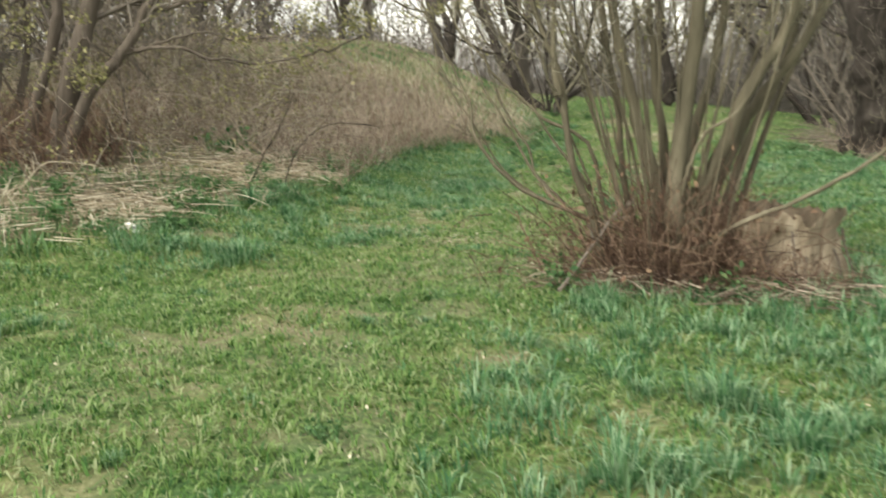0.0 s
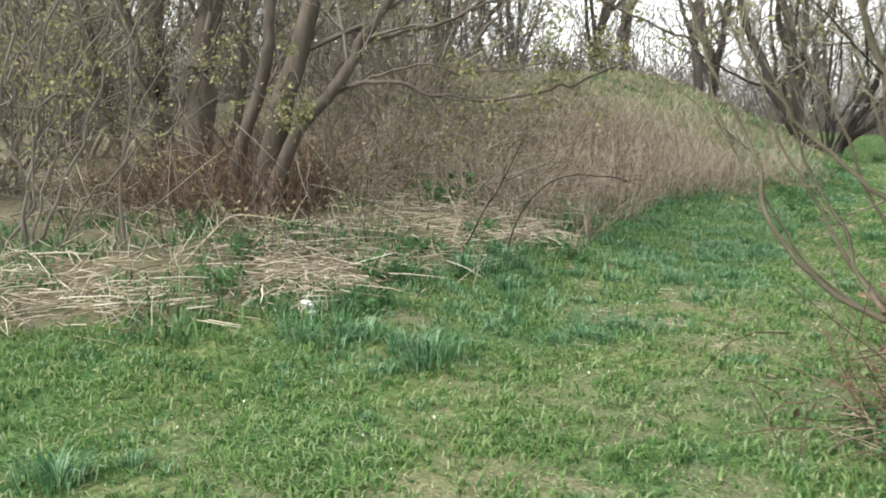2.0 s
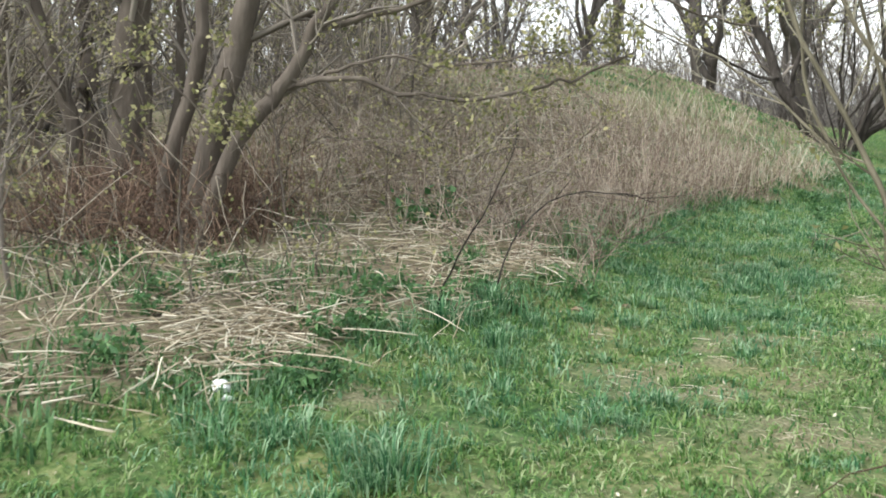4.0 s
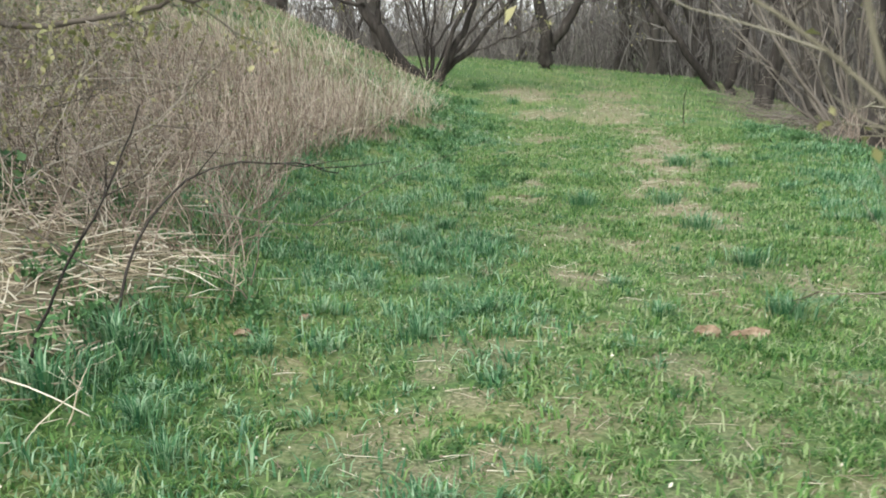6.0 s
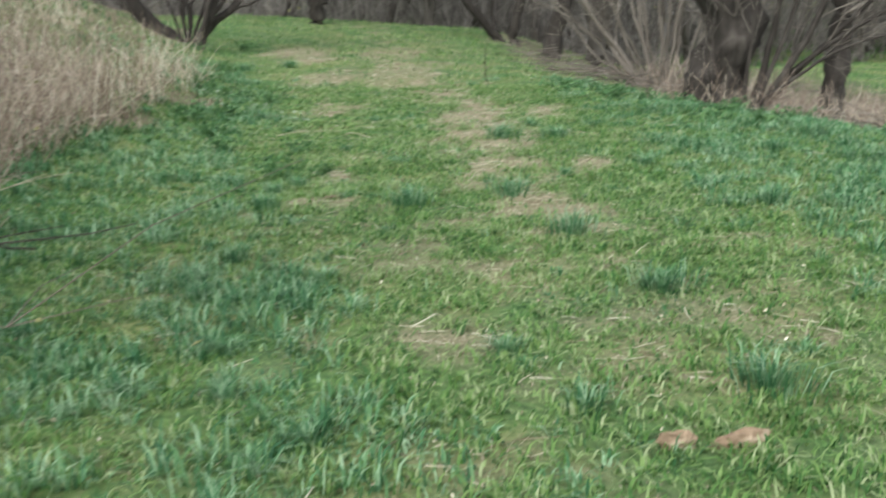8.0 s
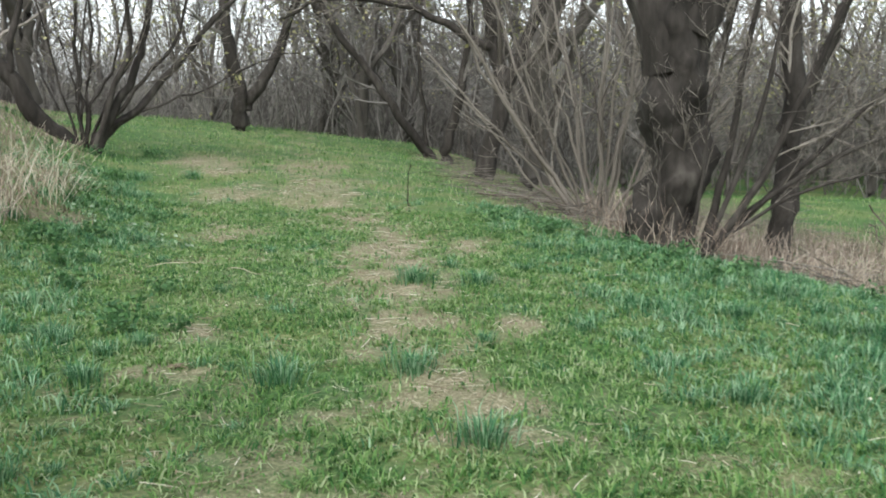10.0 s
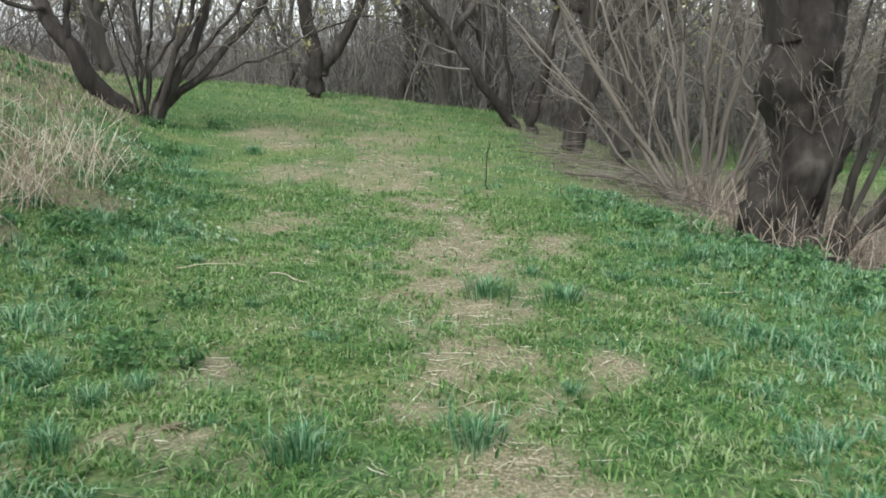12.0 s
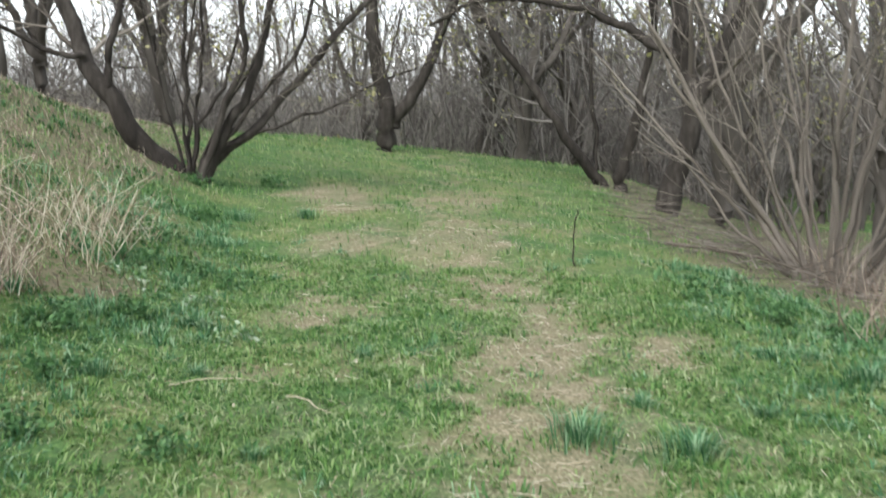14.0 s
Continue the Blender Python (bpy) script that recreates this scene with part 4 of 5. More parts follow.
# ---- trees and thicket on the near left ----
woody("thicket_tree", (-4.2, 8.15), -39.5, [
    ([(0, 0, 0), (0.31, 0, 0.83), (0.73, 0, 1.25), (0.98, 0, 1.71), (1.23, 0, 2.13), (1.9, 0, 3.8)], 0.085, 0.035),
    ([(-0.1, 0.15, 0), (0.1, 0.15, 0.87), (0.31, 0.15, 1.5), (0.44, 0.15, 1.92), (0.9, 0.2, 4.4)], 0.15, 0.075),
    ([(-0.38, 0.25, 0), (-0.31, 0.25, 0.54), (-0.02, 0.25, 1.5), (0.06, 0.25, 1.92), (0.2, 0.3, 4.2)], 0.09, 0.045),
    ([(0.68, 0, 1.22), (0.95, -0.05, 1.27), (1.31, -0.1, 1.27), (1.65, -0.1, 1.18), (2.19, -0.1, 1.15), (2.6, -0.1, 1.21), (2.9, -0.1, 1.30), (3.3, -0.1, 1.5)], 0.026, 0.009),
    ([(0.76, 0, 1.28), (1.05, -0.05, 1.30), (1.52, -0.1, 1.38), (1.9, -0.1, 1.32), (2.56, -0.1, 1.40), (3.0, -0.1, 1.45)], 0.020, 0.006),
    ([(0.95, 0, 1.66), (1.31, 0, 1.73), (1.81, -0.1, 1.85), (2.2, -0.1, 2.0), (2.9, -0.1, 2.1), (3.6, -0.2, 2.0)], 0.028, 0.008),
    ([(1.5, 0, 2.9), (2.2, -0.2, 2.5), (3.0, -0.4, 2.0), (3.7, -0.5, 1.72), (4.2, -0.5, 1.6)], 0.022, 0.006),
    ([(1.2, 0.1, 2.1), (2.0, 0.2, 2.6), (3.0, 0.2, 2.5), (3.9, 0.1, 2.2)], 0.025, 0.007),
    ([(-0.3, -0.2, 0.7), (-0.55, -0.4, 1.15), (-0.25, -0.55, 1.4), (0.15, -0.6, 1.15), (0.3, -0.6, 0.95)], 0.014, 0.005),
    ([(0.2, -0.1, 1.2), (0.3, -0.4, 1.32), (0.36, -0.5, 1.15), (0.33, -0.5, 0.9)], 0.010, 0.004),
], 41, "bare brown tree with leaning trunks and a long low limb", "tree", M_BARK, M_TWIG, [(15, 0.3, 0.25, 4), (6, 0.5, 0.5, 3), (5, 0.5, 0.6, 3)], wobble=0.015, buds=5200, bud_size=0.026)
woody("thicket_tree", (-5.75, 8.5), -50, [
    ([(0, 0, 0), (0.08, 0, 1.0), (0.2, 0, 2.0), (0.4, 0, 4.8)], 0.21, 0.11), ([(-0.35, 0, 0), (-0.4, 0, 0.9), (-0.62, 0, 2.0), (-1.0, 0, 4)], 0.10, 0.05), ([(0.3, 0.1, 0), (0.5, 0.1, 1.0), (0.6, 0.1, 2.1), (0.7, 0.1, 4)], 0.07, 0.03),
    ([(-0.2, -0.2, 0.2), (-0.8, -0.4, 0.9), (-1.3, -0.5, 1.5), (-1.9, -0.5, 2.6)], 0.035, 0.012)],
      40, "stout bare brown tree among dark basal shoots", "tree", M_BARK, M_TWIG, [(13, 0.3, 0.25, 4), (6, 0.5, 0.5, 3), (5, 0.5, 0.6, 3)], wobble=0.02, buds=3000, bud_size=0.024)
woody("thicket_tree", (-7.6, 9.4), -58, [
    ([(0, 0, -0.1), (-0.1, 0, 1.2), (-0.1, 0, 2.6), (-0.3, 0, 5.5)], 0.16, 0.08), ([(-0.5, 0.2, -0.1), (-0.8, 0.2, 1.2), (-1.0, 0.2, 2.4), (-1.4, 0.2, 5)], 0.09, 0.04), ([(0.5, 0.2, -0.1), (0.6, 0.2, 1.4), (0.9, 0.2, 4.6)], 0.07, 0.03)],
      42, "bare brown tree deep in the thicket", "tree", M_BARK, M_TWIG, [(14, 0.35, 0.25, 4), (6, 0.5, 0.5, 3), (5, 0.5, 0.6, 3)], wobble=0.02, buds=3000, bud_size=0.026)
woody("hedge_bush", (-3.95, 5.65), -41.4, [
    ([(0, 0, 0), (0.36, 0, 0.56), (0.68, 0, 1.1), (0.92, 0, 1.55), (1.3, 0, 2.2)], 0.016, 0.005), ([(-0.04, 0, 0.3), (0.48, 0, 0.52), (1.04, 0, 0.92), (1.56, 0, 1.2)], 0.011, 0.004),
    ([(-0.5, -0.4, 0.8), (0.0, -0.4, 0.95), (0.3, -0.4, 1.04), (0.7, -0.4, 1.32), (1.0, -0.4, 1.7)], 0.016, 0.005), ([(-0.2, 0.1, 0), (0.1, 0.1, 0.7), (0.2, 0.1, 1.5), (0.5, 0.1, 2.6)], 0.016, 0.006),
    ([(-0.1, 0, 0), (-0.2, 0, 0.8), (0.1, 0, 1.5), (0.7, 0, 2.0)], 0.013, 0.005)] + fan(10, 1.7, 2.7, 0.016, 43, 0.7), 44, "bare straggling bush with thin dark stems", "shrub", M_TWIG, M_TWIG,
      [(8, 0.32, 0.4, 3), (4, 0.5, 0.6, 3), (3, 0.5, 0.7, 3)], wobble=0.04, start=0.2, up=0.03, buds=2200, bud_size=0.02)
woody("hedge_bush", (-7.9, 7.4), -60, fan(18, 2.4, 4.2, 0.04, 45, 0.9), 46, "bare straggling bush with thin dark stems", "shrub", M_TWIG, M_CANE,
      [(8, 0.35, 0.4, 3), (6, 0.5, 0.6, 3), (4, 0.5, 0.7, 3)], wobble=0.05, start=0.12, buds=2000, bud_size=0.022)
for k, (x, y) in enumerate([(-8.3, 12.2), (-10.5, 15.0), (-6.8, 12.6), (-10.0, 9.5), (-9.0, 5.0), (-12.0, 12.0)]):
    woody("thicket_bush", (x, y), -50, fan(12, 2.6, 4.6, 0.04, 50 + k, 1.0), 60 + k, "tall bare bush in the dense thicket", "shrub", M_TWIG, M_CANE,
          [(9, 0.35, 0.35, 3), (7, 0.5, 0.6, 3), (5, 0.5, 0.7, 3)], wobble=0.05, start=0.1, buds=2600, bud_size=0.028)

# ---- trees of the wood all round: four shapes, copied ----


def wood_tree(seed, forks):
    rng = np.random.default_rng(seed)
    stems = [([(0, 0, -0.1), (rng.normal() * 0.1, 0, 1.5), (rng.normal() * 0.3, rng.normal() * 0.3, 4), (rng.normal() * 0.6, rng.normal() * 0.5, 8.5)], 0.2, 0.05)]
    for _ in range(forks):
        h = rng.uniform(0.1, 2.6)
        a = rng.uniform(0, 6.28)
        s = rng.uniform(0.25, 0.6)
        stems.append(([(0, 0, h), (math.cos(a) * s, math.sin(a) * s, h + 1.0), (math.cos(a) * s * 3, math.sin(a) * s * 3, h + 3), (math.cos(a) * s * 4.5, math.sin(a) * s * 4.5, h + 5.2)], 0.11, 0.03))
    return woody("wood_tree", (0, 60 + seed * 0.01), 0, stems, seed, "bare tree of the surrounding wood", "tree", M_FARBARK, M_FARTWIG,
                 [(8, 0.38, 0.3, 3), (6, 0.5, 0.5, 3), (4, 0.55, 0.7, 3)], wobble=0.06, start=0.2, buds=1100, bud_size=0.05, sides=7, group="trees of the wood")


MODELS = [wood_tree(70 + k, 2 + k % 4) for k in range(5)]
rng = np.random.default_rng(77)
places = [(-9.6, 27.6), (-7.8, 30.8), (-10.8, 31.5), (-12.0, 26.5), (-14.5, 24.0), (-13.0, 29.5), (-0.6, 36.0), (4.2, 33.0), (0.6, 38.5), (2.6, 37.0), (1.6, 41.0), (3.4, 30.0), (-1.8, 39.0), (-12.5, 20.5), (-15, 18)]
for _ in range(4000):
    a = radians(rng.uniform(-88, 62))
    d = 13 + 34 * rng.uniform() ** 0.8
    x, y = 1.0 + math.sin(a) * d, 8.0 + math.cos(a) * d
    inside = left_edge(y) - 4.5 < x < np.interp(y, FALL_Y, FALL_X) + 2.5 and y < 33
    mound = -11 < x < -3 and 12 < y < 27
    open_meadow = (x > 3 and y < 22 + (x - 3) * 0.4) or (x > 7 and y < 36)
    if -17 < x < -4.5 and 26 < y < 46 and rng.uniform() < 0.35:
        continue
    if inside or mound or open_meadow or any((x - u) ** 2 + (y - v) ** 2 < 2.0 ** 2 for u, v in places):
        continue
    places.append((x, y))
    if len(places) == 80:
        break
for k, (x, y) in enumerate(places):
    s = rng.uniform(0.75, 1.35)
    m = pose(x, y, float(ground_z(x, y)) - 0.02, rng.normal() * 4, rng.normal() * 4, rng.uniform(0, 360)) @ Matrix.Diagonal((s, s, s, 1))
    if k < len(MODELS):
        MODELS[k].matrix_basis = m
    else:
        copy_thing(MODELS[k % 5], m)

# ---- undergrowth of the wood: one tangle of far stems ----


def tangle(name, xy, height, radius, mat, label, rng, lean=0.35, points=5, wobble=0.18, droop=0.0, forks=2):
    n = len(xy)
    p = np.stack([xy[:, 0], xy[:, 1], ground_z(xy[:, 0], xy[:, 1]) - 0.02], -1)
    d = np.stack([rng.normal(0, lean, n), rng.normal(0, lean, n), np.ones(n)], -1)
    d /= np.linalg.norm(d, axis=1, keepdims=True)
    b = shoots(p, d, height, np.zeros(n), droop, rng, points, wobble)
    t = Tubes()
    t.add(b, radius[:, None] * np.linspace(1, 0.35, points), 3)
    for _ in range(forks):
        i = rng.integers(1, points - 1, n)
        q0, q1 = b[np.arange(n), i], b[np.arange(n), i + 1]
        dd = q1 - q0
        dd /= np.linalg.norm(dd, axis=1, keepdims=True) + 1e-9
        t.add(shoots(q0, dd, height * rng.uniform(0.25, 0.6, n), rng.uniform(0.4, 1.0, n), droop, rng, 3, wobble), radius[:, None] * 0.6 * np.linspace(1, 0.4, 3), 3)
    return tagged(t.link(name, mat, even=False), label, "undergrowth", kind="stuff"), b


rng = np.random.default_rng(88)
a = np.radians(rng.uniform(-92, 66, 12000))
d = rng.uniform(24, 58, 12000)
fx, fy = 1 + np.sin(a) * d, 8 + np.cos(a) * d
keep = ~(((fx > left_edge(fy) - 5) & (fx < np.interp(fy, FALL_Y, FALL_X) + 3.0) & (fy < 36)) | ((fx > -11) & (fx < -3) & (fy > 12) & (fy < 28)) | ((fx > 3) & (fy < 24 + (fx - 3) * 0.3)) | ((fx > 5.5) & (fy < 44)))
keep &= (rng.uniform(0, 1, len(fx)) < 0.85) | (fx < -0.62 * (fy - 8)) | (fx > -0.16 * (fy - 8))
fxy = np.stack([fx, fy], -1)[keep]
tangle("wood_undergrowth", fxy, rng.uniform(1.5, 4.0, len(fxy)) * rng.uniform(0.7, 1.7, len(fxy)) * np.where((fxy[:, 0] < -4.5) & (fxy[:, 0] > -20), 0.8, 1.0), rng.uniform(0.012, 0.035, len(fxy)), M_FARTWIG, "grey-brown bare undergrowth of the far wood", rng, 0.3, forks=3)

a = np.radians(np.concatenate([rng.uniform(-3, 62, 1900), rng.uniform(-30, -3, 260)]))
d = rng.uniform(44, 62, len(a))
fxy = np.stack([1 + np.sin(a) * d, 8 + np.cos(a) * d], -1)
tangle("wood_edge", fxy, rng.uniform(4.0, 9.5, len(fxy)), rng.uniform(0.02, 0.05, len(fxy)), M_FARTWIG, "grey haze of bare trees beyond the meadow", rng, 0.2, forks=6)

# ---- dead weeds, brambles and straw of the bank ----
rng = np.random.default_rng(99)
q = np.stack([rng.normal(-5.1, 0.75, 1300), rng.normal(8.4, 0.6, 1300)], -1)
q = q[q[:, 0] < left_edge(q[:, 1]) - 2.1]
tangle("thicket_shoots", q, rng.uniform(0.2, 0.85, len(q)), rng.uniform(0.003, 0.008, len(q)), M_SHOOT, "brown tangle of thin shoots round the thicket trunks", rng, 0.45, 5, 0.2, -0.05, 2)


def bank(n, y0, y1, back, keep):
    y = rng.uniform(y0, y1, n)
    x = left_edge(y) + 0.15 - rng.uniform(0, 1, n) ** 1.2 * back
    sel = rng.uniform(0, 1, n) < keep(x, y)
    return np.stack([x[sel], y[sel]], -1)


p = bank(8000, 9.3, 23.0, 6.5, lambda x, y: (0.9 - 0.84 * smooth((y - 15.0) / 3.0)) * (0.3 + 0.9 * smooth((vnoise(x, y, 1.5, 7) - 0.35) / 0.25)))
tangle("dead_weeds", p, rng.uniform(0.2, 0.62, len(p)) * (1.15 - 0.6 * smooth((p[:, 1] - 15) / 4)), rng.uniform(0.003, 0.006, len(p)), M_WEED, "dense standing dead weed stalks on the bank", rng, 0.45, 4, 0.22, 0, 2)
p = bank(2600, 6.5, 14.5, 6.0, lambda x, y: (0.35 + 0.65 * smooth((y - 8.5) / 2)) * (0.3 + 0.9 * smooth((vnoise(x, y, 1.0, 9) - 0.35) / 0.25)))
p = p[p[:, 0] < left_edge(p[:, 1]) - 0.9]
_, canes = tangle("bramble_thicket", p, rng.uniform(0.5, 1.9, len(p)), rng.uniform(0.003, 0.007, len(p)), M_CANE, "tangled brown bramble canes on the bank", rng, 0.7, 6, 0.35, -0.16, 3)
t = Tubes()
k = 9000
t.leaves(canes[rng.integers(0, len(canes), k), rng.integers(2, 6, k)] + rng.normal(size=(k, 3)) * 0.08, 0.022, rng)
tagged(t.link("bramble_leaves", M_BUD, even=False), "small yellow-olive leaves scattered through the brambles", "leaves", kind="stuff")


def lying(name, xy, length, radius, mat, label, lift=0.1, wild=0.9):
    n = len(xy)
    z = ground_z(xy[:, 0], xy[:, 1])
    a = rng.normal(0.3, wild, n) + np.where(rng.uniform(0, 1, n) < 0.5, np.pi, 0)
    d = np.stack([np.cos(a), np.sin(a), rng.normal(0.02, 0.10, n)], -1)
    p = np.stack([xy[:, 0], xy[:, 1], z + rng.uniform(0.005, lift, n)], -1)
    b = shoots(p, d / np.linalg.norm(d, axis=1, keepdims=True), length, np.zeros(n), -0.03, rng, 4, 0.06)
    b[..., 2] = np.maximum(b[..., 2], ground_z(b[..., 0], b[..., 1]) + 0.004)
    t = Tubes()
    t.add(b, radius[:, None] * np.linspace(1, 0.6, 4), 3)
    return tagged(t.link(name, mat, even=False), label, "dry litter", kind="stuff")


p = bank(10000, 3.0, 10.0, 4.0, lambda x, y: np.clip(1.15 - (left_edge(y) - x) / 1.9, 0.05, 1) * smooth((left_edge(y) + 0.05 - x) / 0.5) * (0.3 + 0.8 * smooth((vnoise(x, y, 1.6, 4) - 0.42) / 0.2)))
lying("flattened_straw", p, rng.uniform(0.08, 0.55, len(p)) * rng.uniform(0.3, 1, len(p)), rng.uniform(0.0025, 0.007, len(p)), M_STRAW, "flattened pale reed straw lying along the thicket", 0.10, 1.6)
p = bank(2200, 9.5, 16.5, 4, lambda x, y: 0.8 * smooth((left_edge(y) - 0.1 - x) / 0.5))
lying("bank_straw", p, rng.uniform(0.08, 0.35, len(p)), rng.uniform(0.003, 0.006, len(p)), M_STRAW, "dry fallen stalks on the bank", 0.15)
q = scatter(22000, -3.2, 3.2, 7.0, 23.0, lambda x, y: 0.6 * worn_amount(x, y) * not_dry(x, y), rng)
lying("track_straw", q, rng.uniform(0.03, 0.16, len(q)), rng.uniform(0.0012, 0.003, len(q)), M_STRAW, "short dead straw scattered along the worn track", 0.03, 3.0)
p = bank(1900, 14.0, 19.5, 2.6, lambda x, y: 0.9 * smooth((vnoise(x, y, 1.1, 15) - 0.35) / 0.2))
tangle("dry_tall_grass", p, rng.uniform(0.2, 0.7, len(p)), rng.uniform(0.003, 0.005, len(p)), M_STRAW, "pale dry tall grass at the foot of the bank", rng, 0.4, 5, 0.14, -0.05, 1)
q = scatter(2600, 1.2, 8.5, 16, 30, lambda x, y: dry_amount(x, y), rng)
lying("dead_twigs", q, rng.uniform(0.3, 1.0, len(q)), rng.uniform(0.003, 0.007, len(q)), M_TWIG, "grey dead twigs fallen under the shrub", 0.18, 1.6)
q = scatter(5200, 3.0, 11, 14.8, 25, lambda x, y: dry_amount(x, y), rng)
tangle("pink_dry_grass", q, rng.uniform(0.2, 0.6, len(q)), rng.uniform(0.003, 0.006, len(q)), M_WEED, "buff dry grass below the burred tree", rng, 0.3, 4, 0.12, 0, 1)
p = bank(500, 3.5, 10.0, 2.8, lambda x, y: 0.8)
tangle("broken_reeds", p, rng.uniform(0.1, 0.4, len(p)), rng.uniform(0.003, 0.006, len(p)), M_STRAW, "short broken reeds poking from the straw", rng, 0.9, 4, 0.25, -0.1, 1)
q = bank(15000, 4.0, 11, 4.5, lambda x, y: 0.8 * smooth((vnoise(x, y, 2.2, 14) - 0.45) / 0.2))
blades("thicket_green", q, rng.uniform(0.05, 0.16, len(q)), rng.uniform(0.008, 0.018, len(q)), M_HERB, "scattered green herbs under the thicket", rng, 1.2, "herbs")

q = np.stack([BIG[0] + rng.normal(0, 0.40, 120), BIG[1] - 0.1 + rng.normal(0, 0.34, 120)], -1)
tangle("trunk_shoots", q, rng.uniform(0.2, 0.75, len(q)), rng.uniform(0.003, 0.007, len(q)), M_WEED, "pale upright shoots round the foot of the burred tree", rng, 0.28, 5, 0.16, 0, 2)
q = np.stack([rng.normal(3.1, 0.36, 420), rng.normal(7.05, 0.14, 420)], -1)
tangle("stump_shoots", q, rng.uniform(0.06, 0.3, len(q)), rng.uniform(0.002, 0.005, len(q)), M_SHOOT, "brown dead stalks leaning on the stump", rng, 0.5, 4, 0.25, -0.1, 2)
q = np.stack([rng.uniform(1.75, 3.9, 500), rng.normal(6.75, 0.16, 500)], -1)
lying("stump_litter", q, rng.uniform(0.08, 0.4, len(q)), rng.uniform(0.002, 0.005, len(q)), M_WEED, "dry brown stalks lying round the willow foot", 0.12, 1.6)
q = scatter(5200, 1.2, 4.2, 15.8, 20.6, lambda x, y: smooth((x - np.interp(y, [15.8, 18, 20.6], [2.4, 1.6, 1.0])) / 0.3) * (1 - smooth((x - np.interp(y, FALL_Y, FALL_X) - 0.2) / 0.5)) * smooth((vnoise(x, y, 2.0, 61) - 0.36) / 0.2), rng)
blades("slope_herbs", q, rng.uniform(0.04, 0.11, len(q)), rng.uniform(0.014, 0.032, len(q)), M_HERB, "bright leafy ground herbs in front of the shrub", rng, 1.8, "herbs")
p = bank(650, 12.0, 17.5, 2.4, lambda x, y: 0.9 * smooth((vnoise(x, y, 1.2, 71) - 0.3) / 0.2))
tangle("pale_stalks", p, rng.uniform(0.35, 0.85, len(p)), rng.uniform(0.003, 0.006, len(p)), M_WEED, "pale upright dead grass stalks on the bank edge", rng, 0.16, 5, 0.08, -0.02, 1)

# ---- small things ----
rng = np.random.default_rng(123)


def on_ground(x, y, up=0.0):
    return (x, y, float(ground_z(x, y)) + up)


def herb(name, x, y, size, count, mat, label, stems=7):
    """A low leafy plant: short stalks with pointed leaves in pairs."""
    root = empty(name, on_ground(x, y, -0.01))
    m = stems
    a = rng.uniform(0, 2 * np.pi, m)
    d = np.stack([np.cos(a) * 0.7, np.sin(a) * 0.7, np.ones(m)], -1)
    d /= np.linalg.norm(d, axis=1, keepdims=True)
    b = shoots(np.stack([np.cos(a), np.sin(a), np.zeros(m)], -1) * size * 0.25, d, np.full(m, size) * rng.uniform(0.6, 1.1, m), np.zeros(m), -0.05, rng, 4, 0.12)
    for k in range(m):
        t = Tubes()
        t.add(b[k], 0.0035 * np.linspace(1, 0.5, 4), 4)
        t.link("stalk", M_HERB, root)
    t = Tubes()
    i = rng.integers(0, m, count)
    j = rng.integers(1, 4, count)
    t.leaves(b[i, j] + rng.normal(size=(count, 3)) * size * 0.14, size * 0.13, rng, 1.8)
    tagged(t.link("foliage", mat, root, "", False), kind="stuff")
    return tagged(root, label, "plant")


for x, y, s in ((2.9, 6.75, 0.24), (3.1, 6.7, 0.2), (2.02, 6.6, 0.26), (1.85, 6.75, 0.2), (-2.05, 8.1, 0.22), (-2.2, 8.15, 0.18), (-1.75, 7.6, 0.2), (-1.85, 8.6, 0.18), (-1.35, 9.15, 0.18), (-2.04, 6.05, 0.24), (-2.6, 6.7, 0.2), (-2.05, 7.75, 0.26), (-1.16, 6.62, 0.22), (-1.3, 6.75, 0.22), (-1.84, 7.29, 0.22), (-1.78, 8.15, 0.22), (2.07, 3.59, 0.12), (-2.9, 7.0, 0.2), (-3.2, 7.6, 0.22), (-3.9, 7.2, 0.24), (-2.3, 9.0, 0.2)):
    herb("nettle", x, y, s * 0.8, 170, M_HERB, "low dark-green leafy nettle at the edge of the grass")
for x, y, s in ((-2.2, 16.2, 0.22), (-2.6, 16.9, 0.24), (-2.4, 17.5, 0.22), (-2.9, 18.6, 0.22), (-2.5, 18.9, 0.2), (-2.1, 18.6, 0.2), (-3.0, 19.6, 0.22), (-1.9, 15.4, 0.2), (-1.3, 14.2, 0.22), (2.6, 17.6, 0.22), (2.9, 17.3, 0.2), (2.3, 18.2, 0.2), (2.0, 19.0, 0.2), (3.2, 17.9, 0.22), (1.9, 18.5, 0.2), (-3.5, 24.3, 0.24), (-4.0, 23.0, 0.22), (-3.2, 21.0, 0.22), (3.5, 16.8, 0.22), (-1.25, 14.42, 0.22), (-1.26, 15.28, 0.18), (1.88, 18.6, 0.2), (1.47, 19.1, 0.2), (-0.96, 14.25, 0.16), (2.9, 15.95, 0.22), (3.87, 15.3, 0.22)):
    herb("green_weed", x, y, s * 0.8, 170, M_HERB, "bright-green leafy weed on the slope")
for x, y, s in ((-1.5, 17.3, 0.16), (-1.9, 17.55, 0.15), (-2.2, 17.85, 0.16), (-2.6, 18.15, 0.17), (-2.8, 18.25, 0.15), (-2.1, 18.05, 0.14), (-1.65, 17.15, 0.12)):
    herb("pale_thistle", x, y, s, 46, M_PALELEAF, "pale-leaved young thistle at the foot of the bank", 5)


herb("ivy_clump", -3.35, 9.8, 0.34, 150, M_HERB, "dark-green ivy clump among the brambles", 12)


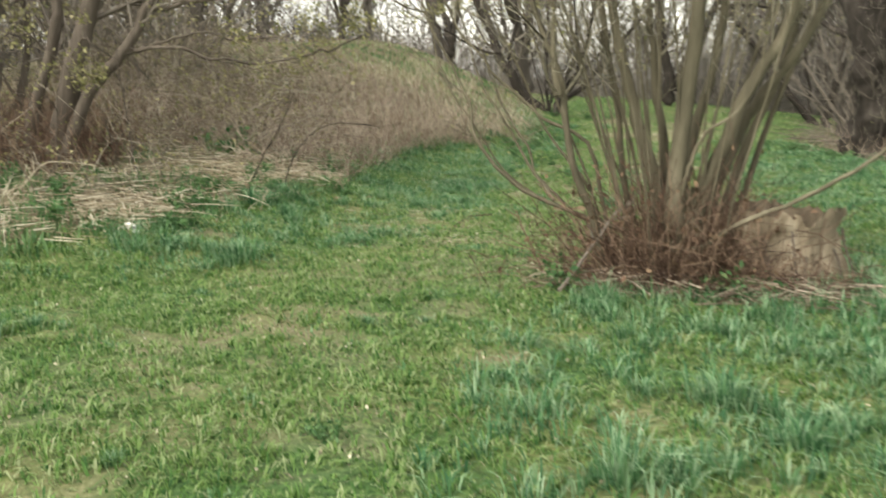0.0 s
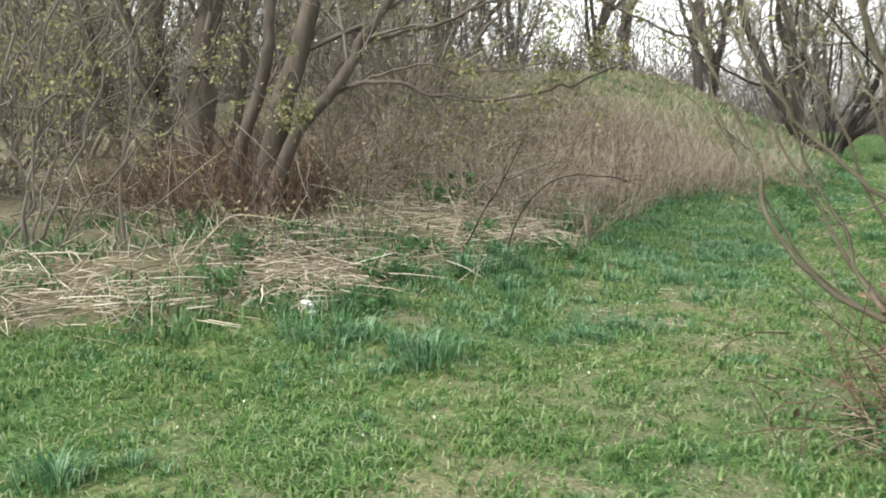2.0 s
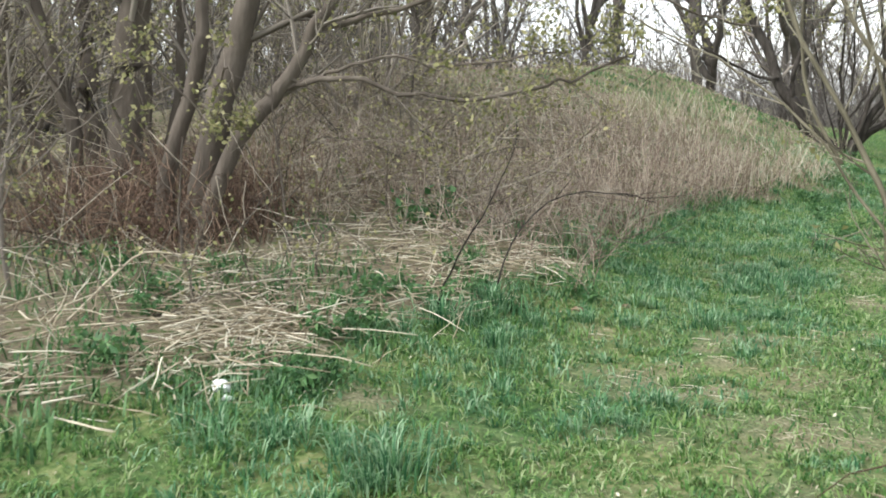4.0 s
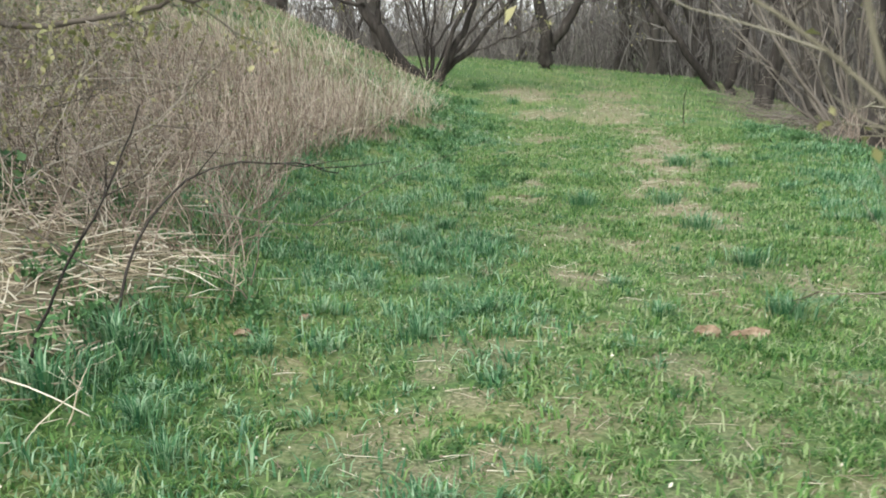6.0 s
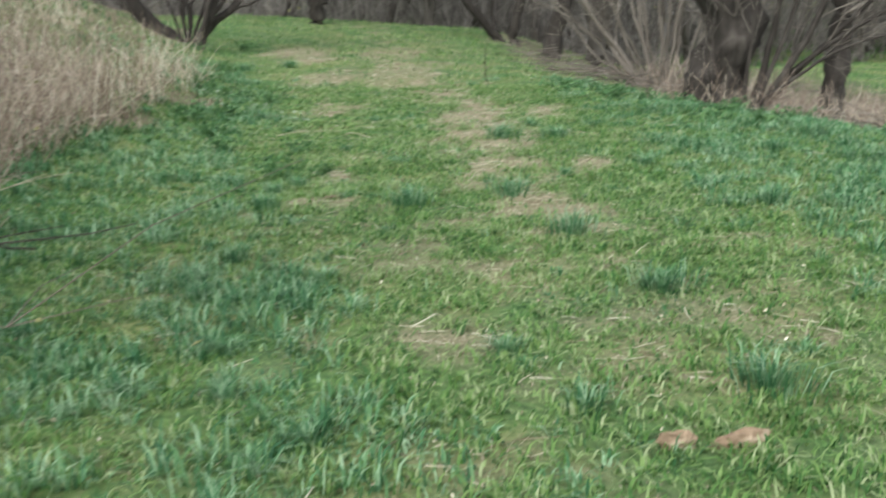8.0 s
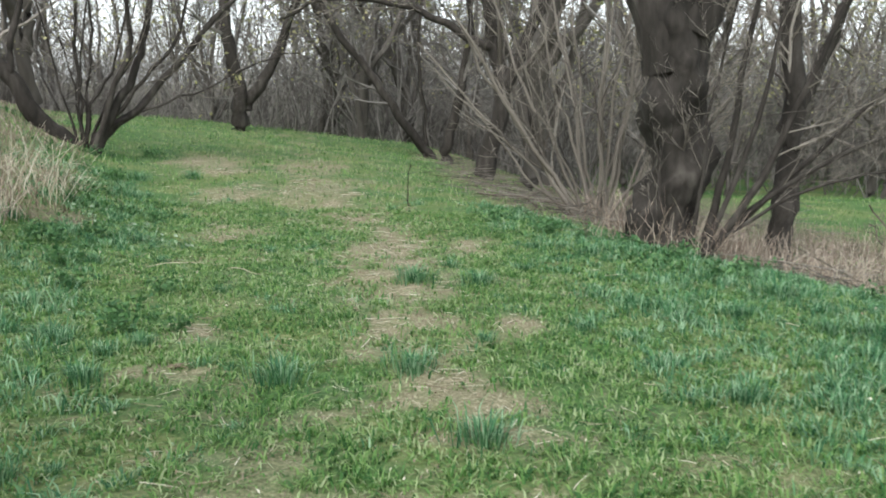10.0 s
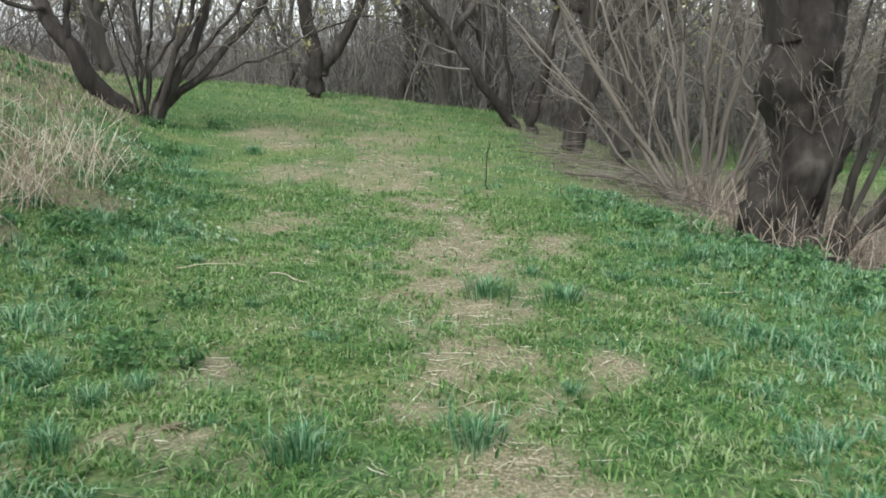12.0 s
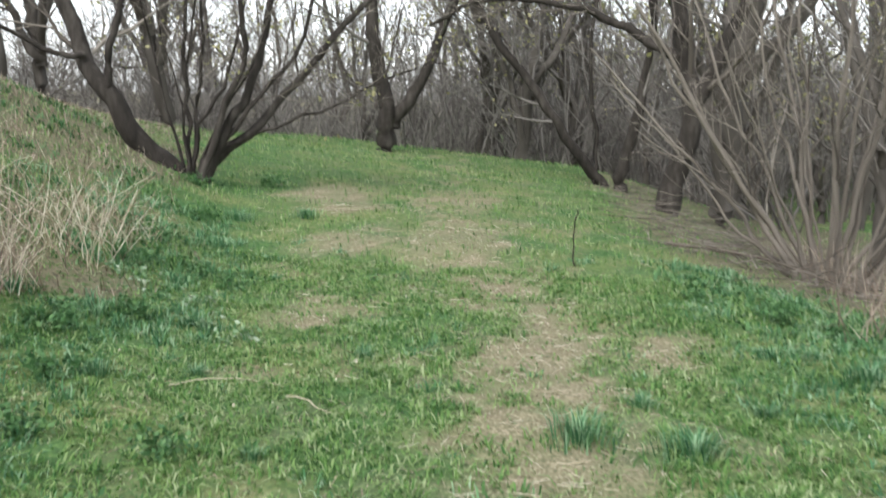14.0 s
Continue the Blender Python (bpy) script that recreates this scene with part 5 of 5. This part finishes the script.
def tuft(seed):
    """A dense clump of long grass blades."""
    r = np.random.default_rng(seed)
    n = 150
    a = r.uniform(0, 2 * np.pi, n)
    rad = np.abs(r.normal(0, 0.075, n))
    foot = np.stack([np.cos(a) * rad, np.sin(a) * rad, np.full(n, -0.01)], -1)
    h = r.uniform(0.06, 0.16, n)[:, None]
    b = a + r.normal(0, 0.6, n)
    out = np.stack([np.cos(b), np.sin(b), np.zeros(n)], -1)
    sd = np.stack([-np.sin(b), np.cos(b), np.zeros(n)], -1) * 0.0035
    bend = r.uniform(0.3, 1.2, n)[:, None]
    up = np.array([0, 0, 1.0])
    mid, tip = foot + up * h * 0.65 + out * h * bend * 0.3, foot + up * h * (1 - 0.25 * bend) + out * h * bend * 0.85
    v = np.stack([foot - sd, foot + sd, mid - sd * 0.8, mid + sd * 0.8, tip], 1).reshape(-1, 3)
    i = np.arange(n)[:, None] * 5
    return link_mesh("grass_tuft", v, [i + [0, 1, 3, 2], i + [2, 3, 4]], M_LUSH)


TUFTS = [tagged(tuft(200 + k), "dense dark-green tuft of longer grass", "grass tuft", "tufts in the meadow", "stuff") for k in range(4)]
spots = [(0.5, 15.77), (0.98, 15.66), (0.88, 14.03), (-0.74, 17.0), (-0.22, 13.29), (-1.15, 13.22), (-1.6, 14.05), (1.52, 14.31), (0.45, 13.45), (1.41, 16.29), (-0.86, 15.31), (-1.19, 13.7), (0.8, 16.28), (-0.84, 10.69), (-0.57, 11.59), (-0.33, 12.58), (-1.11, 12.03),
         (-1.05, 13.9), (-0.91, 12.08), (0.27, 10.65), (-1.12, 11.36), (-0.4, 9.9), (-0.11, 8.99), (-1.3, 8.49), (-1.6, 7.99), (-1.64, 8.53), (-0.76, 10.27), (-1.14, 8.83), (-0.58, 9.4), (1.2, 10.29), (-0.04, 7.44), (-1.2, 8.34), (-1.0, 7.79),
         (3.68, 4.24), (3.87, 4.61), (1.53, 3.04), (3.19, 5.68), (3.39, 6.35), (3.65, 5.4), (2.65, 5.49), (3.0, 4.62), (3.33, 4.6), (-0.34, 4.35), (3.08, 3.66), (-1.0, 6.17), (-0.4, 4.06), (1.27, 5.23), (1.7, 6.08)]
while len(spots) < 90:
    x, y = rng.uniform(-3.5, 4.5), rng.uniform(3.5, 22)
    if rng.uniform() < lush_amount(x, y) * not_dry(x, y) + 0.01 and x > left_edge(y) + 0.2 and dry_amount(x, y) < 0.3:
        spots.append((x, y))
for k, (x, y) in enumerate(spots):
    s = rng.uniform(0.55, 1.25)
    m = pose(*on_ground(x, y), 0, 0, rng.uniform(0, 360)) @ Matrix.Diagonal((s, s, s, 1))
    if k < 4:
        TUFTS[k].matrix_basis = m
    else:
        copy_thing(TUFTS[k % 4], m)


def rod(name, pts, r0, r1, mat, label, category, side_twigs=0, seed=1, wobble=0.006):
    """A stick, cane or branch from a few places in the world, with optional side twigs."""
    r = np.random.default_rng(seed)
    pts = np.array(pts, float)
    pts[:, 2] += ground_z(pts[:, 0], pts[:, 1]) if np.ptp(pts[:, 2]) < 0.2 else ground_z(pts[0, 0], pts[0, 1])
    root = empty(name, pts[0])
    sp = curl(pts - pts[0], 14, wobble, r)
    t = Tubes()
    t.add(sp, np.linspace(r0, r1, 14), 6, 0.06, r)
    shaft = t.link("shaft", mat, root)
    if side_twigs:
        p, d, total = along(sp, r.uniform(0.25, 0.95, side_twigs))
        for k in range(side_twigs):
            t = Tubes()
            t.add(shoots(p[k:k + 1], d[k:k + 1], np.array([total * r.uniform(0.12, 0.35)]), np.array([0.7]), 0.05, r, 4, 0.15), r1 * np.linspace(1, 0.4, 4), 4)
            t.link("twig", mat, shaft)
    return tagged(root, label, category)


rod("bent_reed", [(-2.75, 6.25, 0.0), (-2.88, 6.55, 0.13), (-3.0, 6.85, 0.25), (-2.8, 7.0, 0.25), (-2.62, 7.1, 0.22)], 0.008, 0.005, M_STRAW, "pale broken reed bent over the straw", "stick", 2, 1)
rod("bramble_cane", [(-1.75, 8.7, 0), (-1.7, 8.85, 0.35), (-1.5, 9.05, 0.62), (-1.15, 9.3, 0.64), (-0.95, 9.4, 0.58)], 0.007, 0.003, M_BARKDARK, "arching dark bramble cane", "cane", 3, 2)
rod("bramble_cane", [(-1.75, 8.1, 0), (-1.65, 8.2, 0.35), (-1.5, 8.35, 0.72), (-1.4, 8.45, 0.98)], 0.007, 0.003, M_BARKDARK, "upright dark bramble cane", "cane", 4, 3)
rod("sapling", [(-3.9, 6.5, 0), (-3.92, 6.5, 0.5), (-3.8, 6.55, 1.0), (-3.85, 6.6, 1.6)], 0.018, 0.008, M_TWIG, "thin pale sapling at the thicket edge", "sapling", 4, 4)
rod("sapling", [(-3.6, 7.6, 0), (-3.65, 7.6, 0.4), (-3.6, 7.65, 0.9)], 0.014, 0.006, M_BARK, "thin dark sapling at the thicket edge", "sapling", 4, 5)
rod("sapling", [(-3.3, 8.3, 0), (-3.4, 8.3, 0.6), (-3.6, 8.4, 1.4)], 0.012, 0.005, M_BARK, "thin dark sapling at the thicket edge", "sapling", 5, 15)
rod("fallen_branch", [(2.0, 6.35, 0.02), (2.08, 6.55, 0.22), (2.2, 6.8, 0.45), (2.3, 6.95, 0.52)], 0.014, 0.008, M_TWIG, "pale dead branch propped in the willow", "branch", 3, 6)
rod("dead_stem", [(1.75, 6.75, 0), (1.7, 6.75, 0.2), (1.55, 6.8, 0.5)], 0.007, 0.004, M_SHOOT, "dark dead stem beside the willow", "stem", 4, 7)
rod("dead_stem", [(0.52, 20.4, 0), (0.5, 20.4, 0.25), (0.52, 20.4, 0.52)], 0.009, 0.005, M_BARKDARK, "thin upright dead stem in the grass", "stem", 0, 8)
rod("fallen_branch", [(1.5, 22.2, 0.05), (2.0, 21.9, 0.12), (2.6, 21.5, 0.15), (3.2, 21.0, 0.1)], 0.018, 0.008, M_BARK, "grey fallen branch under the shrub", "branch", 6, 9)
rod("dry_stalk", [(-1.6, 16.2, 0.02), (-1.3, 16.35, 0.05), (-1.0, 16.3, 0.02)], 0.004, 0.002, M_STRAW, "dry stalk lying on the grass", "stalk", 1, 10)
rod("dry_stalk", [(-0.95, 16.1, 0.02), (-0.8, 16.0, 0.03), (-0.65, 15.9, 0.02)], 0.004, 0.003, M_STRAW, "dry stalk lying on the grass", "stalk", 0, 11)


def lump(name, x, y, size, mat, label, category, seed, turn=0.0, subdiv=3):
    """A small crumpled or broken solid."""
    bm = bmesh.new()
    bmesh.ops.create_icosphere(bm, subdivisions=subdiv, radius=1)
    off = Vector((seed * 3.1, seed * 1.7, seed))
    for v in bm.verts:
        k = 1 + 0.45 * noise.noise(v.co * 1.6 + off) + 0.2 * noise.noise(v.co * 4.0 + off)
        v.co = Vector((v.co.x * size[0], v.co.y * size[1], max(v.co.z, -0.6) * size[2])) * k
    me = bpy.data.meshes.new(name)
    bm.to_mesh(me)
    bm.free()
    me.materials.append(mat)
    ob = new(name, me)
    ob.matrix_basis = pose(*on_ground(x, y, size[2] * 0.6), 0, 0, turn)
    return tagged(ob, label, category)


lump("plastic_litter", -1.45, 6.26, (0.052, 0.036, 0.03), M_LITTER, "crumpled piece of white plastic litter in the straw", "litter", 1, 20)
lump("plastic_litter", -1.36, 6.22, (0.022, 0.02, 0.014), M_LITTER, "small scrap of white plastic litter", "litter", 2, 60)
lump("bark_piece", 0.77, 9.84, (0.06, 0.02, 0.036), M_FRESH, "orange-brown piece of bark lying in the grass", "bark", 3, -5)
lump("bark_piece", 0.97, 9.83, (0.09, 0.02, 0.036), M_FRESH, "orange-brown piece of bark lying in the grass", "bark", 4, 12)
lump("wood_chip", -1.28, 8.96, (0.04, 0.025, 0.018), M_FRESH, "small pale wood chip in the grass", "wood chip", 5, 30)
lump("wood_chip", -1.13, 9.32, (0.035, 0.02, 0.015), M_FRESH, "small pale wood chip in the grass", "wood chip", 6, 80)
lump("wood_chip", 0.1, 14.8, (0.03, 0.025, 0.016), M_WOOD, "small pale wood chip on the worn track", "wood chip", 7, 10)
lump("wood_chip", -0.77, 13.5, (0.05, 0.014, 0.012), M_WOOD, "slim pale splinter of wood in the grass", "wood chip", 8, 40)
q = scatter(5200, -2.8, 4, 2.8, 22, lambda x, y: not_dry(x, y) * (0.3 + 0.7 * worn_amount(x, y)), rng)
t = Tubes()
t.leaves(np.stack([q[:, 0], q[:, 1], ground_z(q[:, 0], q[:, 1]) + 0.022], -1), 0.011, rng, 1.7)
tagged(t.link("fallen_leaves", M_STRAW, even=False), "pale dead leaves and flecks scattered on the grass", "leaves", kind="stuff")
